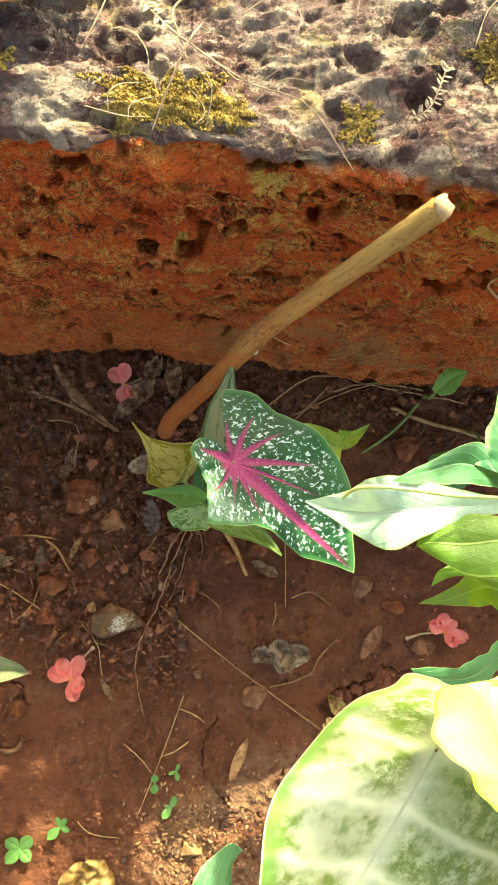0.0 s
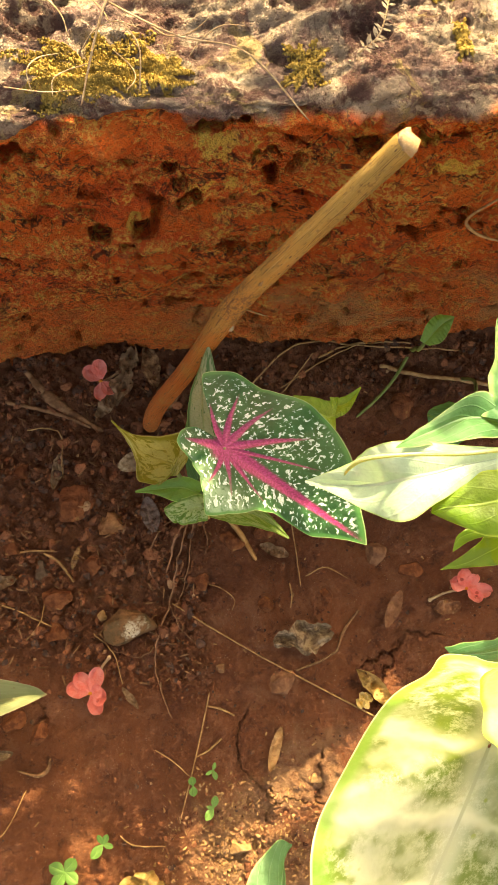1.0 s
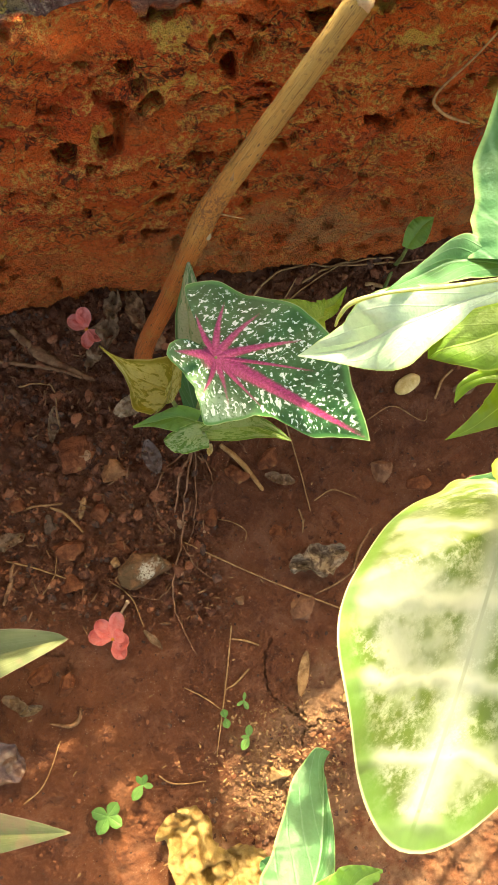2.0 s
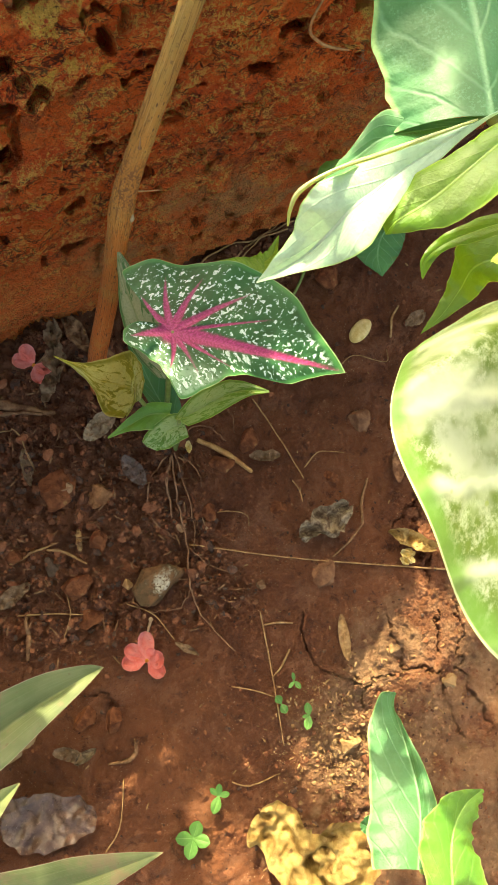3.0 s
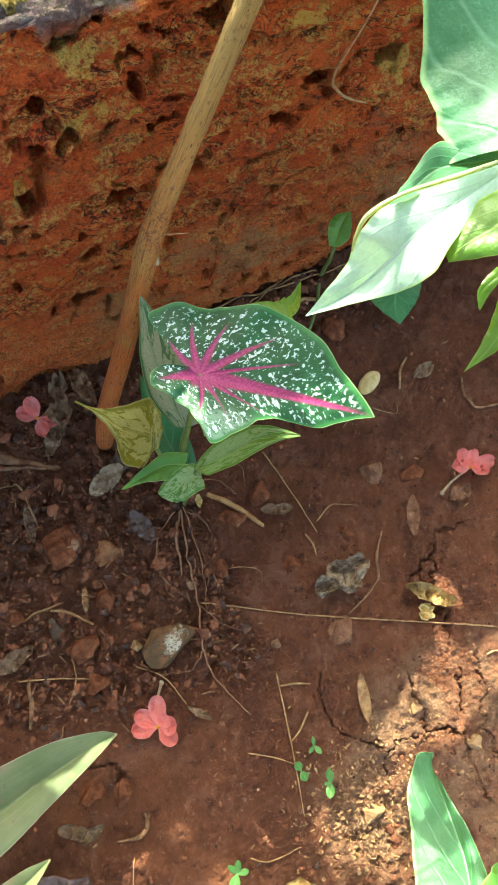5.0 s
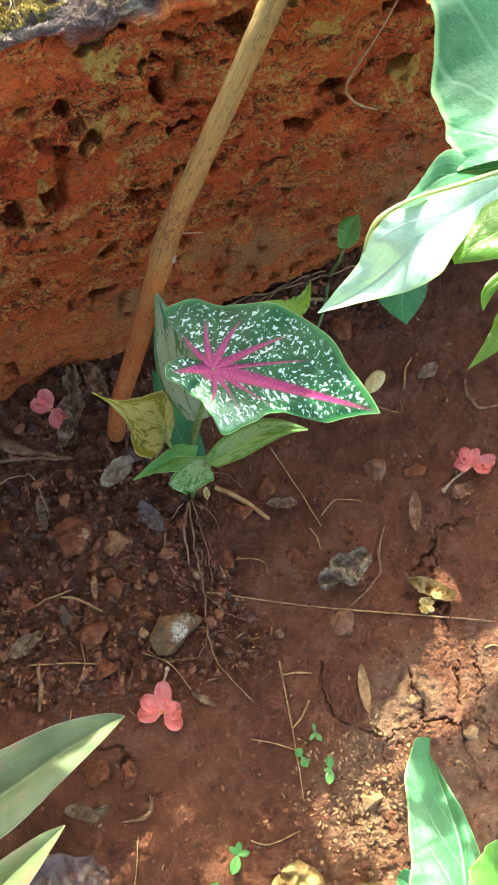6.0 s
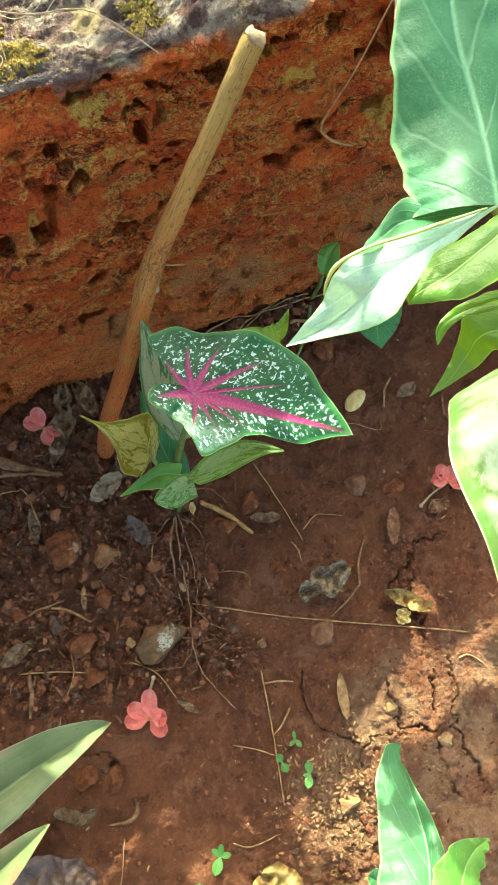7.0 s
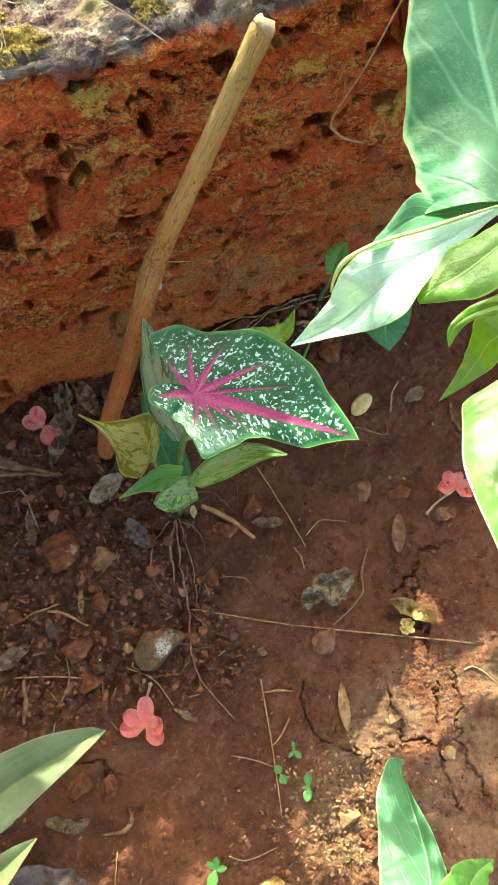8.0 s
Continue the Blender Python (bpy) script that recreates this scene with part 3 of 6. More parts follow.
def spline(points, n):
    """n points of a smooth curve through the given ones, evenly in their order."""
    p = np.array(points, float)
    p = np.vstack([2 * p[0] - p[1], p, 2 * p[-1] - p[-2]])
    t = np.linspace(0, len(points) - 1, n)
    k = np.minimum(t.astype(int), len(points) - 2)
    f = (t - k)[:, None]
    a, b, c, d = p[k], p[k + 1], p[k + 2], p[k + 3]
    return 0.5 * (2 * b + (c - a) * f + (2 * a - 5 * b + 4 * c - d) * f**2 + (3 * b - a - 3 * c + d) * f**3)


def tube(name, points, radii, material, n=24, sides=7, rough=0.0, seed=0):
    """A tapering round stem along a smooth curve."""
    mid = spline(points, n)
    r = np.interp(np.linspace(0, 1, n), np.linspace(0, 1, len(radii)), radii)
    r[0], r[-1] = r[0] * 0.75, r[-1] * 0.5
    way = np.gradient(mid, axis=0)
    way /= np.linalg.norm(way, axis=1)[:, None] + 1e-12
    a = np.zeros_like(way)
    ref = Vector((0.31, -0.83, 0.46))
    for k in range(n):
        ref = (ref - Vector(way[k]) * ref.dot(Vector(way[k]))).normalized()
        a[k] = ref
    b = np.cross(way, a)
    th = np.linspace(0, 2 * np.pi, sides, endpoint=False)
    rr = r[:, None] * (1 + rough * (np.random.RandomState(seed).rand(n, sides) - 0.5))
    rows = mid[:, None] + (a[:, None] * np.cos(th)[None, :, None] + b[:, None] * np.sin(th)[None, :, None]) * rr[..., None]
    rows = np.concatenate([mid[:1, None].repeat(sides, 1), rows, mid[-1:, None].repeat(sides, 1)])
    return sheet(name, rows, material, closed=True, uv=True)


def leaf(name, left, mid, right, material, wave=0.0, waves=6, n=44, m=25, seed=0, sag=0.0, scallop=0.0):
    """A blade between two margins, with its midrib: each a smooth curve from base to tip."""
    lo, me, hi = spline(left, n), spline(mid, n), spline(right, n)
    v = np.linspace(-1, 1, m)[None, :, None]
    run = np.linspace(0, 1, n)[:, None]
    lo = me + (lo - me) * (1 + scallop * np.sin(run * waves * 6.28 + seed))
    hi = me + (hi - me) * (1 + scallop * np.sin(run * waves * 7.4 + seed * 2.0) + scallop * 0.5 * np.sin(run * waves * 15 + seed))
    rows = np.where(v < 0, me[:, None] + (lo - me)[:, None] * -v, me[:, None] + (hi - me)[:, None] * v)
    bulge = 1 - (np.abs(v) * 2 - 1) ** 2
    flat = np.cross(hi - lo, np.gradient(me, axis=0))
    flat /= np.linalg.norm(flat, axis=1)[:, None] + 1e-9
    flat *= np.where(flat[:, 2:] < 0, -1, 1)
    width = np.linalg.norm(hi - lo, axis=1)[:, None, None]
    s = np.linspace(0, 1, n)[:, None, None]
    rng = np.random.RandomState(seed + 3)
    ph = rng.rand(3) * 6.28
    ripple = wave * np.abs(v) ** 2 * (np.sin(s * waves * 6.28 + ph[0] + (v > 0) * 1.7) + 0.5 * np.sin(s * waves * 14 + ph[1])) * np.sin(np.pi * np.clip(s, 0, 1)) ** 0.5
    rows = rows + flat[:, None] * (bulge * width * (0.05 + sag) + ripple)
    return sheet(name, rows, material, uv=True)


def lump(size, seed, detail=2, rough=0.28):
    """A worn, angular pebble."""
    rng = random.Random(seed)
    bm = bmesh.new()
    bmesh.ops.create_icosphere(bm, subdivisions=detail, radius=1.0)
    off = Vector((rng.uniform(0, 50), rng.uniform(0, 50), rng.uniform(0, 50)))
    cuts = [(Vector((rng.gauss(0, 1), rng.gauss(0, 1), rng.gauss(0, 1))).normalized(), rng.uniform(0.50, 0.84)) for _ in range(13)]
    for vert in bm.verts:
        d = vert.co.normalized()
        for way, reach in cuts:
            if rough > 0.15 and d.dot(way) > reach:
                d = d * (reach / d.dot(way))
        k = 1.12 + rough * 0.7 * noise.noise(d * 1.3 + off) + rough * 0.25 * noise.noise(d * 3.1 + off) + (rough * 0.10 * noise.noise(d * 9 + off) if detail > 2 else 0)
        vert.co = Vector((d.x * size[0], d.y * size[1], d.z * size[2])) * k
    return bm


# ---- the ground: red soil, crumbly by the plant, smooth and cracked in the open ----
CRACKS = [
    [(0.029, -0.080), (0.022, -0.100), (0.022, -0.117), (0.034, -0.124), (0.044, -0.139), (0.066, -0.141), (0.075, -0.144), (0.097, -0.154)],
    [(0.044, -0.139), (0.036, -0.150)], [(0.119, -0.101), (0.136, -0.046), (0.148, -0.035), (0.176, -0.041)],
    [(0.136, -0.046), (0.112, -0.055)], [(0.075, -0.144), (0.078, -0.123), (0.079, -0.106)],
    [(0.128, -0.118), (0.122, -0.140), (0.104, -0.157)], [(0.112, -0.118), (0.104, -0.143)],
    [(-0.136, -0.045), (-0.119, -0.060), (-0.101, -0.074)], [(0.097, -0.154), (0.088, -0.172), (0.086, -0.200)],
    [(0.104, -0.157), (0.112, -0.185), (0.105, -0.205)],
]


def crumbly(x, y):
    left = smooth(0.012 - x + 0.02 * fbm(x * 40, y * 40, 5, 3), -0.012, 0.02) * smooth(y + 0.3 * x, -0.085, -0.045)
    spill = np.exp(-(((x - 0.020) / 0.034) ** 2 + ((y + 0.178) / 0.030) ** 2))
    bank = 0.8 * smooth(y, 0.11, 0.16)
    return np.clip(np.maximum(np.maximum(left, spill * 0.9), bank), 0, 1)


def ground_height(x, y):
    x, y = np.asarray(x, float), np.asarray(y, float)
    c = crumbly(x, y)
    h = 0.008 * fbm(x * 11, y * 11, 21, 3) + 0.0035 * fbm(x * 45, y * 45, 22, 3)
    h = h + (0.0024 + 0.0060 * c) * fbm(x * 150, y * 150, 23, 4, 0.7) + 0.0030 * (1 - c) * np.clip(fbm(x * 70, y * 70, 24, 4, 0.6), -0.1, 0.5)
    d1, w1 = cells(x * 95, y * 95, 31)
    d2, w2 = cells(x * 210, y * 210, 37)
    h = h + c * (0.0040 * w1 * np.clip(1 - d1 * 1.4, 0, 1) ** 0.6 + 0.0028 * w2 * np.clip(1 - d2 * 1.4, 0, 1) ** 0.6 - 0.002)
    h = h + (1 - c) * 0.0016 * (w2 > 0.80) * np.clip(1 - d2 * 1.8, 0, 1) ** 0.5
    h = h + 0.012 * smooth(y, 0.13, 0.20) * (0.6 + fbm(x * 30, y * 30, 44, 2))
    h = h - 0.006 * np.exp(-(((x - 0.135) / 0.022) ** 2 + ((y + 0.175) / 0.03) ** 2))
    return h


def build_ground():
    def axis(lo, fine_lo, fine_hi, hi, far):
        out = np.geomspace(0.004, far, 26)
        return np.concatenate([lo - out[::-1], np.arange(lo, fine_lo, 0.00092), np.arange(fine_lo, fine_hi, 0.00052), np.arange(fine_hi, hi, 0.00092), hi + out])
    xs, ys = axis(-0.235, -0.005, 0.170, 0.290, 60), axis(-0.310, -0.210, -0.020, 0.215, 60)
    x, y = np.meshgrid(xs, ys, indexing="ij")
    z = ground_height(x, y)
    wx, wy = x + 0.007 * fbm(x * 110, y * 110, 61, 4, 0.6), y + 0.007 * fbm(x * 110, y * 110, 62, 4, 0.6)
    w_crack = np.clip(0.3 + 1.6 * fbm(x * 60, y * 60, 63, 2), -0.6, 1)
    for line in CRACKS:
        for k in range(len(line) - 1):
            (ax, ay), (bx, by) = line[k], line[k + 1]
            f = np.clip(((wx - ax) * (bx - ax) + (wy - ay) * (by - ay)) / ((bx - ax) ** 2 + (by - ay) ** 2), 0, 1)
            d = np.hypot(wx - ax - f * (bx - ax), wy - ay - f * (by - ay))
            z = z - 0.0050 * np.clip(1.3 * (1 - d / (0.00075 + 0.00035 * w_crack)), 0, 1) + 0.0007 * np.exp(-((d - 0.003) / 0.002) ** 2)
    sand = np.exp(-(((x - 0.020) / 0.034) ** 2 + ((y + 0.172) / 0.030) ** 2)) * np.clip(0.8 + 1.2 * fbm(x * 70, y * 70, 91, 3), 0, 1)
    # crust: dry soil paled further where the sun falls, light put into colour
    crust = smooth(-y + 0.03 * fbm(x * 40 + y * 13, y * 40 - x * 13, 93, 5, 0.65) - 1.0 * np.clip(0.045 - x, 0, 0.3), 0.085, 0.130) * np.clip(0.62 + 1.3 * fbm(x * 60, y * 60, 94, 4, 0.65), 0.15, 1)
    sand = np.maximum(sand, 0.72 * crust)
    humus = crumbly(x, y) * np.clip(0.75 + 1.4 * fbm(x * 35, y * 35, 92, 3), 0, 1) * (1 - sand)
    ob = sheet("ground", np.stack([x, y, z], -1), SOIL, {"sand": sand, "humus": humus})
    tagged(ob, "bare red soil with crumbs and drying cracks", "ground", kind="structure")


build_ground()

# ---- the bank: one long block of laterite with a pitted face and a weathered crown ----
PITS = [  # along, up, half width, half height, depth
    (0.004, 0.253, 0.0055, 0.0060, 0.016), (-0.002, 0.233, 0.0075, 0.0060, 0.018), (0.035, 0.224, 0.0060, 0.0045, 0.014),
    (0.051, 0.242, 0.0045, 0.0090, 0.013), (0.059, 0.213, 0.0090, 0.0050, 0.012), (0.024, 0.286, 0.0150, 0.0080, 0.018),
    (0.089, 0.268, 0.0130, 0.0060, 0.015), (0.092, 0.288, 0.0110, 0.0060, 0.016), (0.004, 0.084, 0.0130, 0.0035, 0.010),
    (-0.026, 0.165, 0.0090, 0.0040, 0.012), (-0.012, 0.198, 0.0070, 0.0050, 0.012), (-0.032, 0.197, 0.0070, 0.0040, 0.012),
    (0.083, 0.213, 0.0100, 0.0050, 0.010), (0.124, 0.275, 0.0120, 0.0050, 0.012), (0.062, 0.180, 0.0120, 0.0040, 0.009),
    (0.150, 0.205, 0.0070, 0.0070, 0.012), (0.192, 0.168, 0.0070, 0.0080, 0.013), (0.210, 0.215, 0.0140, 0.0050, 0.012),
    (-0.060, 0.272, 0.0160, 0.0060, 0.012), (-0.085, 0.240, 0.0100, 0.0040, 0.010), (0.120, 0.155, 0.0090, 0.0035, 0.009),
]
CROWN_PITS = [(0.050, 0.268, 0.0060, 0.020), (0.061, 0.234, 0.0085, 0.014), (0.080, 0.252, 0.0130, 0.016), (0.049, 0.212, 0.0050, 0.012),
              (0.033, 0.288, 0.0100, 0.018), (0.086, 0.218, 0.0080, 0.012), (-0.045, 0.226, 0.0120, 0.012), (0.122, 0.236, 0.0140, 0.010)]
LICHEN = [(0.028, 0.270, 0.014, 0.008), (0.020, 0.238, 0.014, 0.004), (0.046, 0.226, 0.007, 0.004), (0.198, 0.193, 0.020, 0.006),
          (0.125, 0.248, 0.022, 0.005), (-0.015, 0.205, 0.008, 0.008), (0.205, 0.230, 0.016, 0.005), (0.105, 0.270, 0.012, 0.004)]


def build_bank():
    fine_x = np.arange(-0.20, 0.34, 0.00090)
    out = np.geomspace(0.005, 6, 18)
    xs = np.concatenate([fine_x[0] - out[::-1], fine_x, fine_x[-1] + out])
    face = np.arange(-0.04, 0.291, 0.00090)
    bend = np.linspace(0, 90, 14)[1:-1]
    crown = np.concatenate([np.arange(0.1945, 0.330, 0.0012), np.geomspace(0.335, 0.62, 12)])
    back = np.linspace(0.28, -0.05, 8)
    py = np.concatenate([0.1915 - 0.004 * (face / 0.28), 0.1933 - 0.006 * np.cos(np.radians(bend)), crown, np.full(8, 0.64)])
    pz = np.concatenate([face, 0.291 + 0.006 * np.sin(np.radians(bend)), 0.2975 + 0.06 * np.clip(crown - 0.22, 0, 0.3), back])
    ny, nz = np.gradient(pz), -np.gradient(py)
    norm = np.hypot(ny, nz)
    ny, nz = -ny / norm, -nz / norm
    ny, nz = (ny, nz) if ny[60] < 0 else (-ny, -nz)
    s = np.concatenate([[0], np.cumsum(np.hypot(np.diff(py), np.diff(pz)))]) - 0.04
    x, sv = np.meshgrid(xs, s, indexing="ij")
    y0, z0 = np.broadcast_to(py, x.shape), np.broadcast_to(pz, x.shape)
    edge = 0.2912 + 0.006 * fbm(x * 16, x * 0, 71, 4) + 0.005 * fbm(x * 90, x * 0 + 3, 70, 3)
    top = smooth(sv, edge - 0.0015, edge + 0.0015)
    wz = sv + 0.012 * fbm(x * 20, sv * 20, 72, 3) - 0.07 * x
    low = smooth(sv, 0.05, 0.12)
    d = 0.008 * fbm(x * 8, sv * 9, 73, 3) + 0.010 * fbm(x * 11, wz * 55, 74, 5, 0.6) * (1 - 0.6 * top)
    d = d + 0.0060 * fbm(x * 50, wz * 140, 75, 4, 0.7) * (1 - 0.3 * top) + 0.0016 * fbm(x * 380, sv * 420, 76, 2) * (1 - 0.5 * top)
    # bedding ledges: each layer juts out over the one below
    for rate, reach, seed in ((30, 0.0095, 77), (75, 0.0052, 88)):
        run = (wz * rate + 1.6 * fbm(x * rate * 0.45, sv * rate * 0.45, seed, 3)) % 1.0
        jut = np.where(run < 0.12, run / 0.12, (1 - run) / 0.88)
        d = d + reach * (jut - 0.5) * np.clip(0.45 + 2.2 * fbm(x * 14, wz * 40, seed + 1, 2), 0, 1) * (1 - top) * (0.35 + 0.65 * low)
    warp_x, warp_z = 0.6 * fbm(x * 70, wz * 70, 79, 3), 0.6 * fbm(x * 70, wz * 70, 80, 3)
    f1, w1 = cells(x * 28 + warp_x, wz * 64 + warp_z, 78)
    rad = 0.16 + 0.26 * (w1 * 7 % 1)
    hole = 0.016 * np.sqrt(np.clip(1.3 * (1 - f1 / rad), 0, 1)) * (w1 < 0.17 - 0.14 * top) * low
    f2, w2 = cells(x * 85 + 1.4 * warp_x, wz * 165 + 1.4 * warp_z, 81)
    hole = hole + 0.008 * np.sqrt(np.clip(1 - f2 / 0.40, 0, 1)) * (w2 < 0.16 - 0.135 * top)
    wob = 1 + 0.8 * fbm(x * 130, sv * 130, 82, 3)
    for px, pz_, rx, rz, depth in PITS:
        q = np.hypot((x - px) / (0.8 * rx), (z0 - pz_) / (0.8 * rz)) * wob
        hole = np.maximum(hole, 1.7 * depth * np.sqrt(np.clip((1 - q) * 1.6, 0, 1)) * (1 - top))
    for px, py_, r, depth in CROWN_PITS:
        q = np.hypot((x - px) / r, (y0 - py_) / r / 0.8) * wob
        d = d - 0.7 * depth * np.sqrt(np.clip(1 - q, 0, 1)) * top
    d = d + top * (0.0085 * fbm(x * 16, y0 * 16, 83, 3, 0.5) + 0.0026 * fbm(x * 120, y0 * 120, 84, 4, 0.65))
    d = d + (1 - smooth(sv, 0.02, 0.13)) * (0.005 + 0.010 * smooth(-x, 0.02, 0.14)) - 0.003 * (1 - smooth(sv, 0.0, 0.03)) * (1 + fbm(x * 18, x * 0, 85, 2))
    spot = np.zeros_like(x)
    for lx, lz, rx, rz in LICHEN:
        spot = np.maximum(spot, smooth(0.95 - np.hypot((x - lx) / rx, (z0 - lz) / rz) - 1.6 * fbm(x * 120, sv * 160, 86, 3), 0, 0.25))
    splash = 1 - smooth(sv + 0.05 * fbm(x * 15, sv * 20, 87, 3), 0.03, 0.13)
    face = 1 - smooth(sv, 0.283, 0.296)
    rows = np.stack([x, y0 + d * ny + hole * face, z0 + d * nz - hole * (0.62 + 0.3 * (1 - face))], -1)
    # gap added in an unseen stretch of crown so a sun patch reaches the soil
    sun_notch = np.exp(-(((x - 0.207 - 0.26 * (rows[..., 1] - 0.215)) / 0.0130) ** 4)) * (1 - smooth(rows[..., 1], 0.26, 0.30))
    rows[..., 2] -= sun_notch * 0.95 * np.clip(rows[..., 2] - 0.239, 0, 1)
    ob = sheet("wall_north", rows, LATERITE, {"crown": top, "lichen": spot * (1 - top), "splash": splash, "dust": smooth(x + 0.03 * fbm(x * 20, sv * 20, 89, 3), -0.02, 0.02) * smooth(sv, 0.03, 0.05) * (1 - smooth(sv + 0.04 * fbm(x * 15, sv * 20, 90, 3), 0.09, 0.14))})
    tagged(ob, "rough pitted red laterite block edging the bed, crown bleached and mossy", "stone wall", kind="structure")


build_bank()


# ---- the broken stem leaning on the bank ----
def build_stick():
    stick = thing("dry_stick", (-0.030, 0.125, 0.0), "broken tan plant stem with a bend, leaning on the stone", "stick")
    pts = [(-0.0235, 0.129, -0.006), (-0.015, 0.1285, 0.055), (0.004, 0.132, 0.120), (0.021, 0.138, 0.176), (0.031, 0.141, 0.208), (0.048, 0.147, 0.238), (0.072, 0.156, 0.276), (0.093, 0.164, 0.310)]
    under(tube("stem", pts, [0.0062, 0.0061, 0.0058, 0.0054, 0.0063, 0.0054, 0.0049, 0.0048, 0.0052], STICK, 110, 26, 0.08, 4), stick)
    bm = bmesh.new()
    bmesh.ops.create_cone(bm, cap_ends=True, segments=14, radius1=0.0050, radius2=0.0045, depth=0.0030)
    rng = random.Random(5)
    for v in bm.verts:
        v.co += Vector((rng.uniform(-1, 1), rng.uniform(-1, 1), rng.uniform(-0.6, 1.4))) * 0.0012
    d = Vector((0.021, 0.008, 0.034)).normalized()
    bm.transform(Matrix.Translation(Vector((0.0927, 0.1640, 0.3092))) @ d.to_track_quat("Z", "Y").to_matrix().to_4x4())
    under(part("broken_end", bm, PITH, None, "pale splintered pith"), stick)
    under(tube("thorn", [(0.041, 0.140, 0.236), (0.0405, 0.137, 0.243), (0.041, 0.136, 0.250)], [0.0011, 0.0006, 0.0002], STRAW, 8, 5), stick)
    under(tube("thorn", [(0.036, 0.140, 0.204), (0.043, 0.137, 0.204), (0.047, 0.136, 0.203)], [0.0006, 0.0004, 0.0002], STRAW, 8, 5), stick)
    under(tube("leaf_scar", [(0.0285, 0.1345, 0.190), (0.0290, 0.1340, 0.193), (0.0300, 0.1345, 0.196)], [0.0007, 0.0014, 0.0007], PITH, 8, 6, 0.4), stick)


build_stick()


